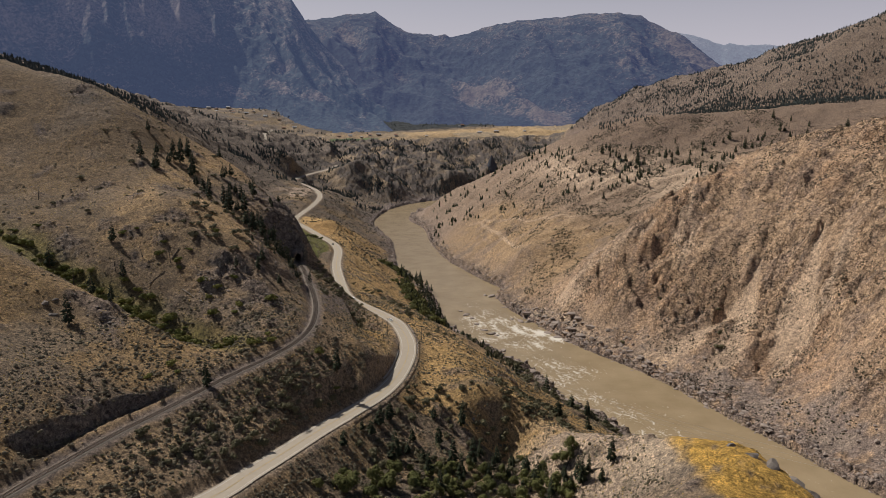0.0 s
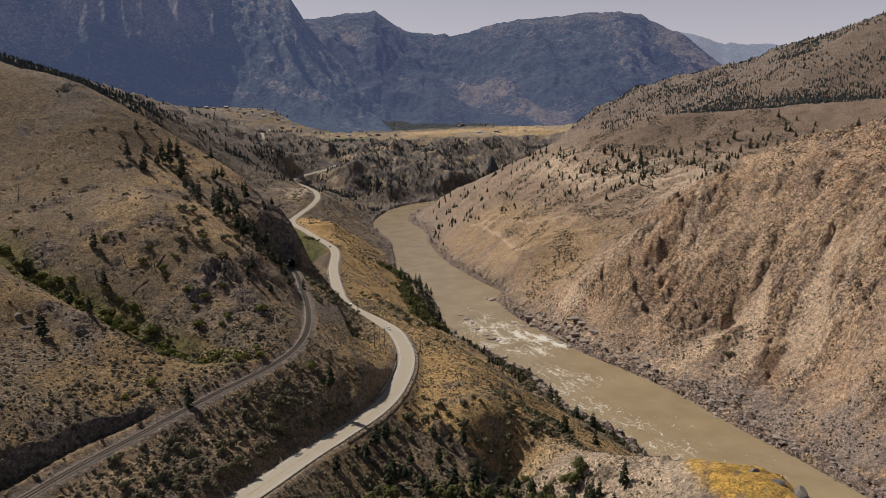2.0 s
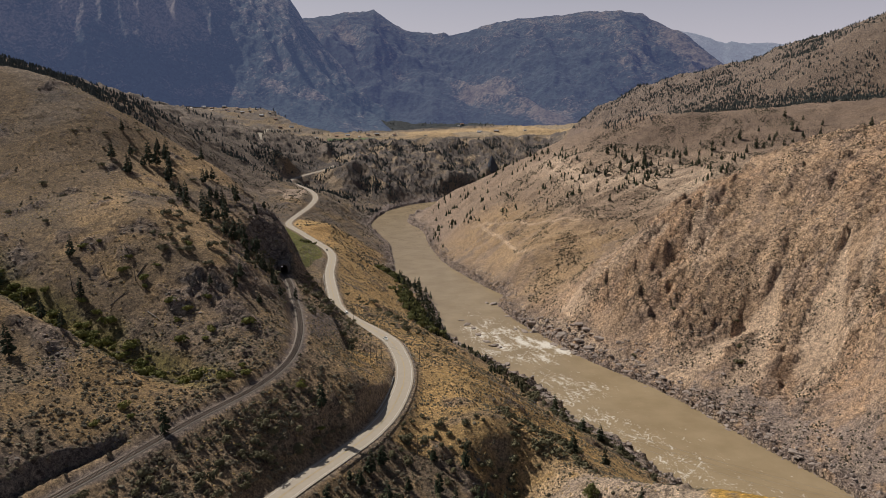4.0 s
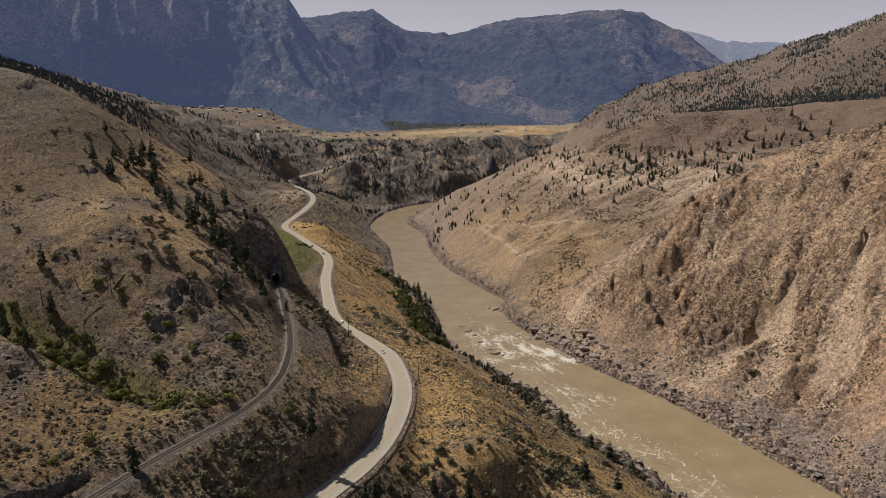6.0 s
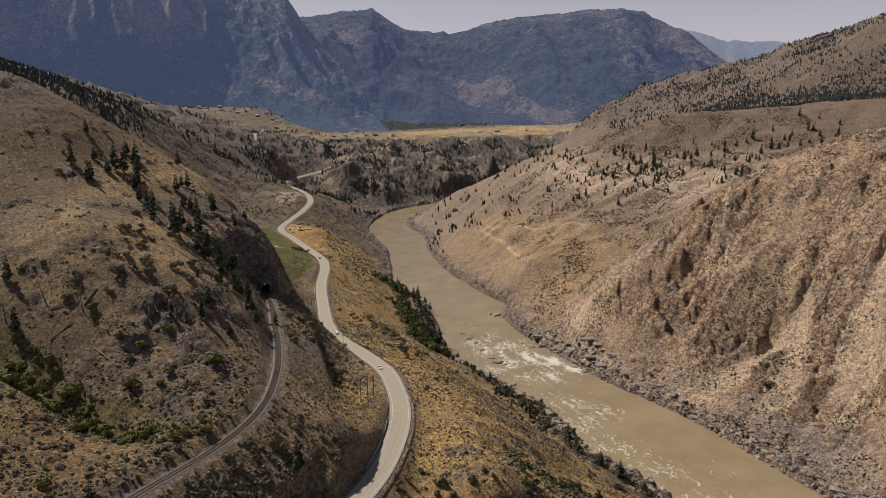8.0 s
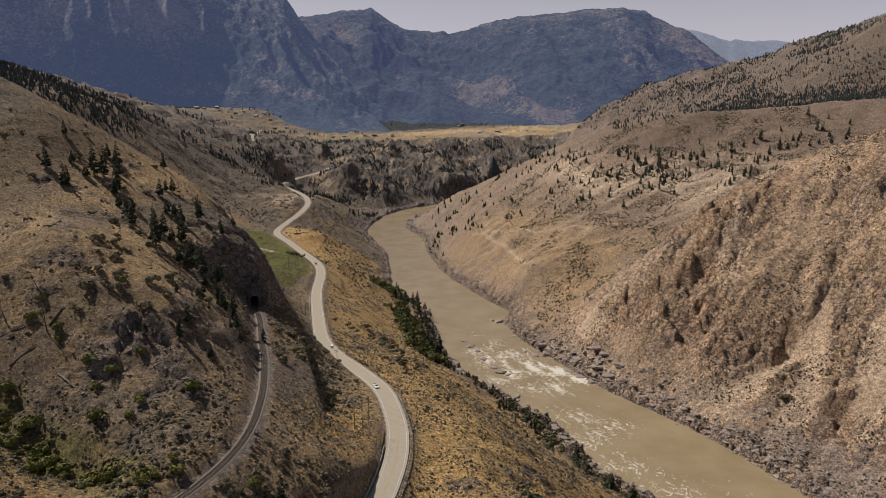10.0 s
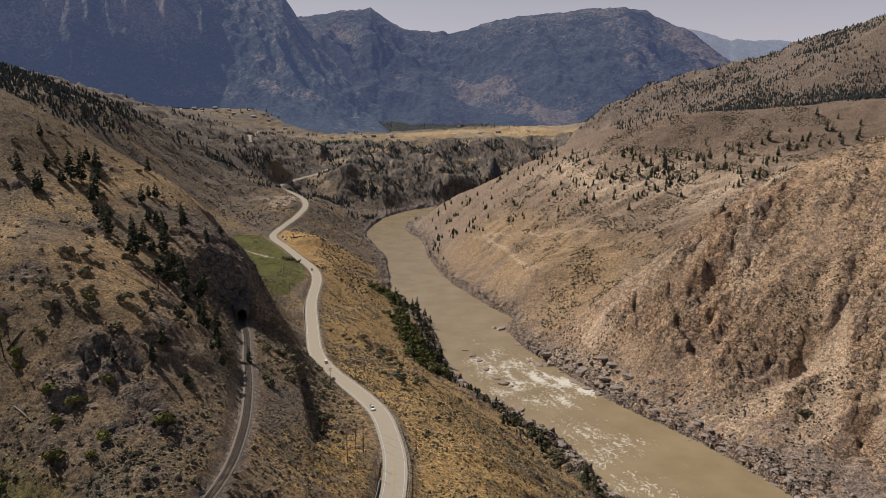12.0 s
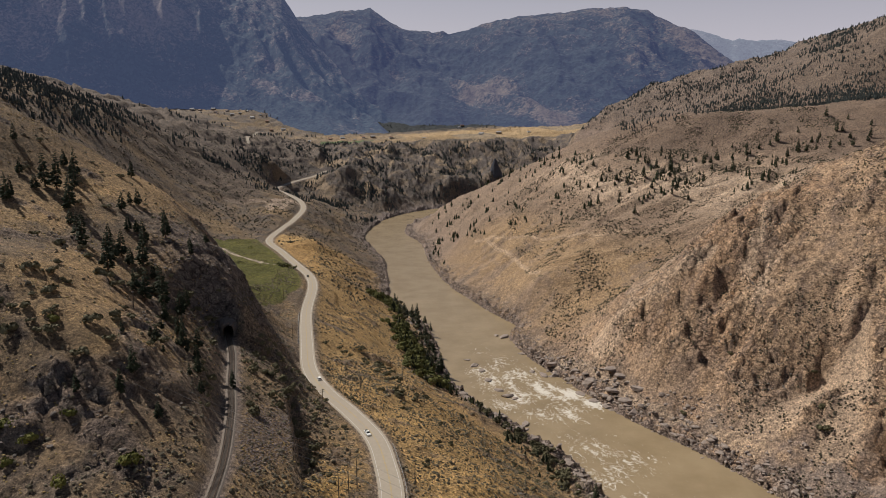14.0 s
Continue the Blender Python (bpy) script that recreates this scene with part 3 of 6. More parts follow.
GREEN_FIELD = [(-126, 835), (-129, 735), (-152, 690), (-200, 800), (-252, 975), (-295, 1085), (-248, 1130), (-222, 1075), (-168, 950)]
GOLD_FIELD = [(-207, 1108), (-165, 1132), (-126, 953), (-138, 905)]
FIELD_LANE = [(-257, 998, 0), (-229, 972, 0), (-202, 935, 0), (-189, 919, 0), (-168, 913, 0), (-154, 910, 0)]
TRAILS = [[(68, 1255, 0), (95, 1221, 0), (148, 1143, 0), (187, 1082, 0), (222, 1030, 0), (250, 1024, 0)], [(85, 1223, 0), (115, 1110, 0), (130, 988, 0)]]
TRACKS = [[(110, 830, 0), (143, 764, 0), (156, 724, 0), (175, 691, 0), (196, 662, 0)],
          [(-392, 1344, 0), (-392, 1448, 0), (-388, 1616, 0), (-360, 1544, 0), (-350, 1418, 0), (-376, 1361, 0)], [(-347, 1335, 0), (-330, 1383, 0), (-306, 1406, 0)], [(-262, 1500, 0), (-275, 1450, 0), (-270, 1380, 0)], [(-278, 1500, 0), (-292, 1450, 0), (-285, 1370, 0)]]
CHUTES = [[(150, 787, 0), (183, 792, 0)], [(193, 815, 0), (258, 826, 0)], [(300, 560, 0), (340, 575, 0), (380, 610, 0)], [(253, 778, 0), (211, 778, 0), (182, 788, 0)], [(289, 738, 0), (267, 716, 0)], [(306, 784, 0), (282, 758, 0), (272, 743, 0)],
          [(333, 610, 0), (309, 585, 0)], [(175, 770, 0), (156, 770, 0)]]


def cover_colours(x, y, z, rock, inland, east, droad, drail):
    """What grows or lies where: dry grass, sage, rock, scree, hay and green fields; distance haze and some sun and
    shade are put into the colours.
    """
    def lay(c, colour, w):
        w = np.clip(w, 0, 1)[..., None]
        return c * (1 - w) + np.array(colour) * w
    n1, n2, n3, n4 = fbm(x, y, 90, 4, 71), fbm(x, y, 25, 4, 72), fbm(x, y, 9, 3, 73), fbm(x, y, 4, 2, 74)
    c = np.ones(x.shape + (3,)) * np.array((0.195, 0.153, 0.103))
    c = lay(c, (0.155, 0.132, 0.102), smooth(-0.2, 0.4, n2 + 0.4 * n4))                       # sage
    c = lay(c, (0.27, 0.195, 0.10), smooth(-0.05, 0.6, n1 + 0.5 * n3 + 0.3 * n4) * 0.75 * (~east))   # dry golden grass
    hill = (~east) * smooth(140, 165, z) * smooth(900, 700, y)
    # hill's east side lit up in its grass colour, west side darkened
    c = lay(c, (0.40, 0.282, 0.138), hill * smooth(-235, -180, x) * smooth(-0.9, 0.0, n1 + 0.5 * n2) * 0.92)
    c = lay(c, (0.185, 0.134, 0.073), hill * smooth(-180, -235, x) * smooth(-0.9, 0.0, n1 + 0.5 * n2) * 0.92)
    c = lay(c, (0.172, 0.135, 0.088), (~east) * smooth(-105, -125, x) * smooth(435, 385, y + 0.3 * (x + 150)) * smooth(-0.8, 0.1, n2 + 0.3 * n4) * 0.8)
    bench = (~east) * smooth(134, 137, z) * smooth(345, 320, y) * smooth(-95, -112, x)
    c = lay(c, (0.275, 0.19, 0.085), bench * smooth(-0.45, 0.3, n1 + 0.7 * n2) * 0.8)
    slope = (~east) & (inland > 12) & (y > 318) & (y < 1200) & (SROAD < 0)
    rib = ridged(0.94 * y - 0.34 * x, (0.94 * x + 0.34 * y) * 0.22, 26, 3, 76)
    gold = slope * smooth(-0.6, 0.15, rib + 0.6 * n1) * smooth(5, 12, droad)
    c = lay(c, (0.26, 0.212, 0.165), slope * smooth(0.1, -0.3, rib + 0.5 * n3) * 0.8)
    c = lay(c, np.array((0.48, 0.33, 0.135)), gold * 0.9)
    lanes = (SROAD > 0) & (z < 135) & (y > 180) & (y < 480) & (x > -125)
    c = lay(c, (0.315, 0.235, 0.138), lanes * smooth(-0.6, 0.2, n2 + 0.5 * n1) * 0.75)
    knoll = np.exp(-(((x + 38) / 11) ** 2 + ((y - 395) / 50) ** 2))
    c = lay(c, (0.42, 0.285, 0.11), knoll * 1.3 * smooth(-0.6, 0.1, n3) * (SROAD > 0))
    behind = smooth(820, 900, y - 0.12 * (x - 300))
    c = lay(c, (0.435, 0.322, 0.210), east * smooth(1500, 900, y) * 0.95)
    c = lay(c, (0.265, 0.205, 0.147), east * behind * 0.92)
    across, down = 0.94 * y - 0.34 * x, 0.94 * x + 0.34 * y
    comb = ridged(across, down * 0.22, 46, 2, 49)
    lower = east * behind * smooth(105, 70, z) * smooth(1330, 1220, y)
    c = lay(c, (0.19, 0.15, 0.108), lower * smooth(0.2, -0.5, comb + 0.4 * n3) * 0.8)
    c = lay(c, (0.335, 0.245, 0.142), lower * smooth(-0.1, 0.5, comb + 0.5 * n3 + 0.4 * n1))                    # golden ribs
    c = lay(c, (0.215, 0.165, 0.122), east * behind * smooth(170, 195, z) * 0.9)                                  # brown bench
    pale = east * behind * np.exp(-((z - 146 - 14 * n1) / 22) ** 2) * smooth(930, 1010, y) * smooth(1420, 1300, y)
    c = lay(c, (0.52, 0.42, 0.305), pale * smooth(-0.45, 0.25, ridged(across, down * 0.3, 38, 3, 42) + 0.3 * n3) * 0.9)
    front = east * (1 - behind)
    c = lay(c, (0.455, 0.348, 0.232), front * smooth(0.25, 0.75, fbm(x * 0.6 + y, y * 0.3, 60, 4, 75) + 0.5 * n3) * 0.45)
    c = lay(c, (0.43, 0.292, 0.18), front * smooth(0.0, 0.6, n1 - 0.3 * n2) * 0.5)                             # rusty rock
    c = lay(c, (0.285, 0.22, 0.17), rock * front * 0.5 * smooth(0.1, 0.5, fbm(x, y, 34, 5, 77, 0.65)))
    c = lay(c, (0.215, 0.172, 0.142), front * 0.5 * smooth(0.25, 0.55, fbm(x, y, 11, 4, 70, 0.65)))                # dark ledges
    c = lay(c, (0.27, 0.23, 0.20), east * smooth(640, 560, y) * smooth(75, 35, inland) * smooth(-0.5, 0.2, n2 + 0.5 * n3) * 0.85)   # dark talus by the shore
    c = lay(c, (0.185, 0.155, 0.135), rock * (~east) * 0.85)
    shore = np.exp(-np.maximum(inland, 0) / np.where(east, 20 + 20 * smooth(760, 600, y), np.where(y < 780, 19, 13)))
    c = lay(c, np.array((0.25, 0.208, 0.178)), shore * 0.95 * smooth(-0.8, 0.0, n3))                   # river-worn rock
    c = lay(c, (0.36, 0.305, 0.235), shore * smooth(0.1, 0.6, n2) * smooth(3, 12, inland) * 0.7)
    c = lay(c, (0.50, 0.43, 0.34), smooth(1.2, 0.7, np.hypot((x - 124) / 11, (y - 793) / 8)) * (inland > -1))
    damp = nearest(x, y, np.array(GULLY, float))[0]
    c = lay(c, (0.20, 0.18, 0.055), smooth(15, 4, damp + 6 * n2) * smooth(-40, -75, x) * 0.8)
    ridge = east * smooth(1330, 1480, y) * smooth(200, 240, z)
    c = lay(c, (0.17, 0.135, 0.102), ridge)
    for line in TRACKS:
        d = nearest(x, y, np.array(line, float))[0]
        c = lay(c, (0.42, 0.34, 0.25), smooth(4.4, 2.6, d / np.where(y > 1200, 2.2, 1.0) + 1.0 * n3) * (inland > 0))
    for line in CHUTES:
        d = nearest(x, y, np.array(line, float))[0]
        c = lay(c, (0.49, 0.39, 0.28), smooth(9, 3, d + 5 * n2 + 2 * n4) * 0.85)
    for line in TRAILS:
        c = lay(c, (0.44, 0.345, 0.235), smooth(3.6, 1.8, nearest(x, y, np.array(line, float))[0] + 0.8 * n3) * 0.9)
    c = lay(c, (0.49, 0.385, 0.272), sand(x, y) * 0.95 * (inland > 12))
    bluff = np.exp(-(((x - 68) / 32) ** 2 + ((y - 287) / 40) ** 2)) * (~east)
    c = lay(c, (0.47, 0.385, 0.285), np.clip(bluff * 1.7, 0, 1) * 0.9 * smooth(-1.0, 0.1, n3))
    c = lay(c, (0.48, 0.40, 0.29), np.exp(-(((x - 92) / 12) ** 2 + ((y - 262) / 18) ** 2)) * 0.9)
    top = smooth(104, 107, z) * smooth(96, 103, x + 3 * n3) * (y > 100) * (y < 275) * (x < 200) * (inland > 0)
    c = lay(c, (0.50, 0.325, 0.08), top * smooth(-0.9, -0.2, n3))
    # terrace cover darkened for its close conifers and the shade in its gullies
    wall = ((y > 2010) | ~east) * smooth(1780, 1950, y) * smooth(2470, 2420, y) * smooth(12, 60, inland) * smooth(-430, -330, x)
    c = lay(c, (0.11, 0.094, 0.078), wall * smooth(-0.8, 0.0, n1 + 0.6 * n2) * 0.9)
    c = lay(c, (0.33, 0.25, 0.15), wall * smooth(0.25, 0.6, n1 - 0.5 * n2) * 0.8)
    ledges = (~east) * smooth(1200, 1450, y) * smooth(2500, 2300, y) * smooth(-280, -360, x) * smooth(30, 90, droad)
    c = lay(c, (0.165, 0.135, 0.102), ledges * 0.9)
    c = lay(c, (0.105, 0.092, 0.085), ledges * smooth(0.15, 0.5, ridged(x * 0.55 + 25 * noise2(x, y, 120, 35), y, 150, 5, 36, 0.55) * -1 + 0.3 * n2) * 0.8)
    hay = smooth(2430, 2490, y) * smooth(2850, 2740, y - 0.25 * x) * smooth(0.5, 0.1, np.abs(z - 185) / 70) * smooth(-470, -380, x)
    strips = lattice(np.floor((x + 0.3 * y) / 140), np.floor((y - 0.2 * x) / 260), 5)
    c = lay(c, (0.355, 0.25, 0.122), hay)
    c = lay(c, (0.42, 0.305, 0.155), hay * (strips > 0.6))
    c = lay(c, (0.30, 0.24, 0.15), hay * (strips < 0.25))
    c = lay(c, (0.03, 0.036, 0.036), smooth(2860, 2950, y - 0.25 * x + 40 * n1) * smooth(-560, -460, x - 0.35 * (y - 2700)))
    c = lay(c, (0.098, 0.102, 0.020), inside(x, y, GREEN_FIELD) * smooth(9, 13, droad) * smooth(-1.3, -0.4, n2))
    c = lay(c, (0.13, 0.125, 0.030), inside(x, y, GREEN_FIELD) * smooth(9, 13, droad) * smooth(0.0, 0.5, n1 + n3) * 0.7)
    c = lay(c, (0.44, 0.29, 0.115), inside(x, y, GOLD_FIELD) * smooth(8, 12, droad))
    c = lay(c, (0.11, 0.145, 0.06), inside(x, y, [(-366, 2462), (-211, 2475), (-200, 2586), (-383, 2553)]) * 1.0)
    c = lay(c, (0.31, 0.255, 0.19), smooth(7.8, 5.2, droad + 1.2 * n3))
    c = lay(c, (0.21, 0.175, 0.145), smooth(4.8, 3.2, drail + n4))
    c = lay(c, (0.46, 0.40, 0.32), smooth(3.4, 2.2, nearest(x, y, np.array(FIELD_LANE, float))[0]))
    # haze painted into the cover: paler and bluer far up the valley
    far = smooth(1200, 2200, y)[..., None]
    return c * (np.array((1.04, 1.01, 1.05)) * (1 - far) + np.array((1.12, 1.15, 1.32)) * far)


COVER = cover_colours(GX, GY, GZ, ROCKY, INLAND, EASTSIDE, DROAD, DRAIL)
STEEP = np.hypot(*np.gradient(GZ, YS, XS))
bare = (smooth(0.95, 1.5, STEEP) * ~EASTSIDE * smooth(640, 600, GY) * smooth(6, 9, DROAD) * 0.85)[..., None]
COVER = COVER * (1 - bare) + np.where((GX > -98)[..., None], np.array((0.33, 0.265, 0.195)), np.array((0.215, 0.195, 0.18))) * bare                 # bare soil and rock where it is too steep for grass; the western scarp's shade is in its grey, paler east of it
TUNNEL = Vector((-101.0, 498.0, 135.0))
TUNNEL_WAY = Vector((-0.327, 0.945, 0.0)).normalized()


def tunnel_gap(faces):
    """Leaves the tunnel's mouth open in the ground sheet."""
    v = np.stack([GX, GY, GZ], -1).reshape(-1, 3)
    c = v[faces].mean(1)
    s = (c[:, 0] - TUNNEL.x) * TUNNEL_WAY.x + (c[:, 1] - TUNNEL.y) * TUNNEL_WAY.y
    q = np.abs(-(c[:, 0] - TUNNEL.x) * TUNNEL_WAY.y + (c[:, 1] - TUNNEL.y) * TUNNEL_WAY.x)
    return faces[~((s > 1.0) & (s < 11) & (q < 2.6) & (c[:, 2] < 141.5) & (c[:, 2] > 134.9))]


ground_mesh = mesh_from("ground", np.stack([GX, GY, GZ], -1).reshape(-1, 3), tunnel_gap(grid_faces(len(YS), len(XS))))
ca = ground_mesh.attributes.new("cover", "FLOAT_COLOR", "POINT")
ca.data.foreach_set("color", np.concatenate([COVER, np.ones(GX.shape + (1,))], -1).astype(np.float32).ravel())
attribute(ground_mesh, "rock", ROCKY)
lush = inside(GX, GY, GREEN_FIELD) | inside(GX, GY, GOLD_FIELD)
attribute(ground_mesh, "scrub", np.clip(np.where(~EASTSIDE & (GZ > 152) & (GY < 800), 0.4, 1.0) * smooth(8, 14, DROAD) * smooth(5, 9, DRAIL) * smooth(-0.7, 0.3, fbm(GX, GY, 45, 3, 79)) * (1 - 0.6 * ROCKY) * ~lush * smooth(104.5, 103.5, np.where((GX > 96) & (GY < 275) & ~EASTSIDE, GZ, 0)), 0, 1))
ground_mesh.materials.append(GROUND)
ground = tagged(new("ground", ground_mesh), "dry grassy canyon slopes with sagebrush and bare rock", "ground", kind="structure")


def ribbon(name, line, left, right, lift, mat, start=0, end=None):
    """A strip along a line of the plan, from left to right of it."""
    p = np.array(line)[start:end]
    d = np.gradient(p[:, :2], axis=0)
    d /= np.linalg.norm(d, axis=1, keepdims=True)
    side = np.stack([-d[:, 1], d[:, 0]], -1)
    rows = []
    for o in (left, right):
        rows.append(np.concatenate([p[:, :2] + side * o, p[:, 2:3] + lift], 1))
    v = np.concatenate(rows)
    n = len(p)
    f = np.stack([np.arange(n - 1) + n, np.arange(n - 1) + n + 1, np.arange(n - 1) + 1, np.arange(n - 1)], -1)
    me = mesh_from(name, v, f)
    me.materials.append(mat)
    return me


# ---- the river ----
def build_river():
    w, e = dense(BANK_WEST, 6), dense(BANK_EAST, 6)
    rows = 640
    wi = w[np.linspace(0, len(w) - 1, rows).astype(int)]
    ei = e[np.linspace(0, len(e) - 1, rows).astype(int)]
    t = np.linspace(-0.25, 1.25, 70)
    v = wi[:, None, :] * (1 - t)[None, :, None] + ei[:, None, :] * t[None, :, None]
    x, y = v[..., 0], v[..., 1]
    u = np.broadcast_to(t, x.shape)
    rapids = np.zeros(x.shape)
    for cx, cy, r, k in ((118, 738, 20, 0.55), (98, 752, 22, 0.55), (136, 718, 14, 0.6), (62, 770, 30, 0.42), (50, 800, 30, 0.36), (72, 735, 24, 0.40), (132, 560, 34, 0.24), (150, 520, 34, 0.24), (170, 478, 40, 0.24), (200, 430, 45, 0.24), (85, 700, 20, 0.3), (48, 860, 34, 0.24), (30, 930, 40, 0.2), (66, 820, 26, 0.34), (60, 720, 20, 0.34), (110, 640, 30, 0.3), (84, 790, 30, 0.36), (110, 700, 26, 0.34), (140, 620, 26, 0.24), (118, 600, 24, 0.3), (175, 520, 26, 0.2)):
        rapids = np.maximum(rapids, k * np.exp(-(((x - cx) ** 2 + (y - cy) ** 2) / r**2)))
    v[..., 2] = -0.1 + 0.18 * fbm(x, y, 12, 3, 91) + 0.9 * rapids * fbm(x, y, 6, 2, 92)
    me = mesh_from("river", v.reshape(-1, 3), grid_faces(rows, len(t)))
    streak = ridged(0.94 * y - 0.34 * x, (0.94 * x + 0.34 * y) * 3.5, 40, 3, 94)
    attribute(me, "foam", 0.70 * rapids * (0.8 + 0.3 * np.clip(streak, 0, 1)) + (0.13 + 0.12 * np.clip(streak, 0, 1)) * smooth(1250, 600, y))
    me.materials.append(WATER)
    return tagged(new("river", me), "wide silty brown river with white rapids", "river", kind="structure")


river = build_river()

# ---- the road and the railway ----
ROAD_FINE, RAIL_FINE = dense(ROAD, 3), dense(RAIL, 2)
road = tagged(new("road", ribbon("road", ROAD_FINE, 4.9, -4.9, 0.02, ASPHALT)), "sun-bleached two-lane asphalt highway", "road", kind="structure")
for nm, o, w, mt in (("edge_line", 3.75, 0.09, WHITE_PAINT), ("edge_line", -3.75, 0.09, WHITE_PAINT), ("centre_line", 0.16, 0.07, YELLOW_PAINT), ("centre_line", -0.16, 0.07, YELLOW_PAINT)):
    ln = new(nm, ribbon(nm, ROAD_FINE, o + w, o - w, 0.05, mt))
    ln.parent = road


# ---- the mountains that close the valley ----
def along(pairs, a):
    p = np.array(pairs)
    return np.interp(a, p[:, 0], p[:, 1])


# bearing from the valley's axis in degrees, and rise of the crest over the valley's rim per metre of distance
CREST_WEST = [(-45, 0.27), (-33.5, 0.235), (-30.6, 0.225), (-27.3, 0.215), (-21.8, 0.222), (-16, 0.192), (-12.7, 0.167), (-11.2, 0.155), (-10.6, 0.14), (-10, 0.122), (-7.6, 0.074), (-5.4, 0.03), (-3.1, -0.01), (0, -0.06), (45, -0.06)]
CREST_MID = [(-45, 0.1), (-15.4, 0.108), (-10.2, 0.128), (-7.5, 0.134), (-5.7, 0.138), (-4.6, 0.141), (-3.5, 0.126), (-2.1, 0.113), (-0.3, 0.107), (1.5, 0.108), (4.2, 0.117), (6.7, 0.129),
             (8.7, 0.13), (10.5, 0.132), (12.2, 0.135), (14.8, 0.135), (16.3, 0.131), (17, 0.122), (19.1, 0.102), (21.2, 0.074), (22.5, 0.054), (24.6, 0.022), (30, -0.05), (45, -0.05)]
CREST_FAR = [(8, 0.11), (14.8, 0.121), (18.4, 0.11), (19.7, 0.106), (21.1, 0.099), (22.4, 0.09), (22.8, 0.093), (23.5, 0.09), (25.4, 0.089), (27, 0.084), (28.1, 0.077), (31.2, 0.078), (45, 0.1)]


def build_range(name, crest, foot, top, back, a0, a1, cols, rows, mat, rough, seed, bare, label):
    """A mountain chain: spurs rise from its foot to the crest, and it falls away behind; bare rock lies round (bearing, rise, reach, reach, share)."""
    a = np.linspace(a0, a1, cols)[None, :]
    foot = along(foot, a)
    r = foot + (back - foot) * np.linspace(0, 1, rows)[:, None]
    a, foot = a + 0 * r, foot + 0 * r
    x, y = r * np.sin(np.radians(a)), r * np.cos(np.radians(a))
    up = along(crest, a) * top + 242
    u = np.clip((r - foot) / (top - foot), 0, 1)
    rise = 0.72 * u + 0.28 * smooth(0, 1, u)
    z = 160 + (up - 160) * rise
    spur = ridged(x + 0.75 * y + 60 * noise2(x, y, 260, seed + 3), 0.35 * y, rough, 2, seed)
    wrinkle = ridged(x + 0.45 * y + 30 * noise2(x, y, 120, seed + 4), y * 0.5, rough * 0.42, 4, seed + 5, 0.55)
    z = z + (spur * 0.24 + wrinkle * 0.085) * rough * np.sin(np.pi * np.clip(u, 0, 1)) ** 0.7 + 5.5 * ridged(x, y, 60, 3, seed + 9) * smooth(0.05, 0.3, u)
    z = np.where(r > top, up - (r - top) * 0.5 + 5.5 * ridged(x, y, 60, 3, seed + 9), z)
    stony = 0.35 * smooth(0.3, 0.9, u) * smooth(-0.2, 0.7, spur) + 0.25 * smooth(0.2, 0.8, wrinkle) * smooth(0.2, 0.6, u)
    for ba, bu, ra, ru, k in bare:
        stony = np.maximum(stony, k * np.exp(-(((a - ba + 6 * (u - bu)) / ra) ** 2 + ((u - bu) / ru) ** 2)))
    me = mesh_from(name, np.stack([x, y, z], -1).reshape(-1, 3), grid_faces(rows, cols)[:, ::-1])
    attribute(me, "rock", stony)
    me.materials.append(mat)
    return tagged(new(name, me), label, "mountain", kind="structure")


# distance haze, painted on each range as a faint blue glow
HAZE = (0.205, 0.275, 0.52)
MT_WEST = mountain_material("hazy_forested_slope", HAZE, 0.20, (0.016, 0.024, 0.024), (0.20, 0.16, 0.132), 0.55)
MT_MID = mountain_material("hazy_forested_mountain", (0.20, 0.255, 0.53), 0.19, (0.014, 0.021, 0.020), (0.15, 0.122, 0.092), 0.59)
MT_FAR = mountain_material("hazy_distant_hills", (0.345, 0.37, 0.49), 0.54, (0.03, 0.04, 0.04), (0.12, 0.12, 0.12), 0.60)
FOOT_WEST = [(-40, 3050), (-16, 3050), (-13, 2960), (-10.5, 2840), (-8, 2760), (-4, 2790), (0, 2880), (2, 2960)]
FOOT_MID = [(-24, 3250), (-6, 3150), (0, 2980), (3, 3000), (6, 2900), (9, 2820), (14, 2800), (34, 2900)]
BARE_WEST = [(-20.2, 0.5, 3.6, 0.13, 0.9), (-29.9, 0.47, 3.0, 0.14, 0.7), (-26.4, 0.56, 2.0, 0.14, 0.75), (-16.5, 0.62, 3.0, 0.12, 0.5), (-12.8, 0.85, 1.3, 0.12, 0.8), (-12.3, 0.38, 1.4, 0.06, 0.6),
             (-12.2, 0.25, 1.4, 0.035, 0.6), (-9.6, 0.26, 2.0, 0.03, 0.6), (-17, 0.2, 3.0, 0.04, 0.5)]
BARE_MID = [(4.1, 0.27, 2.6, 0.13, 1.2), (9.0, 0.12, 3.0, 0.09, 1.1), (19.5, 0.72, 2.8, 0.4, 1.1), (-6.8, 0.67, 1.3, 0.22, 0.8), (-3.5, 0.6, 1.2, 0.25, 0.7), (8.0, 0.85, 2.6, 0.12, 0.6), (13.5, 0.8, 2.5, 0.16, 0.6), (16.5, 0.4, 3.0, 0.25, 0.5)]
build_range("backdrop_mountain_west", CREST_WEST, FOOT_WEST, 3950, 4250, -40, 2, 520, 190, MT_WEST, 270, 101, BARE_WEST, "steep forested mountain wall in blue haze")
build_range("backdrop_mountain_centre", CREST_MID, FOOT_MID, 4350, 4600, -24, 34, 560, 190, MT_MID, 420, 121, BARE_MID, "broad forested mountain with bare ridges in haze")
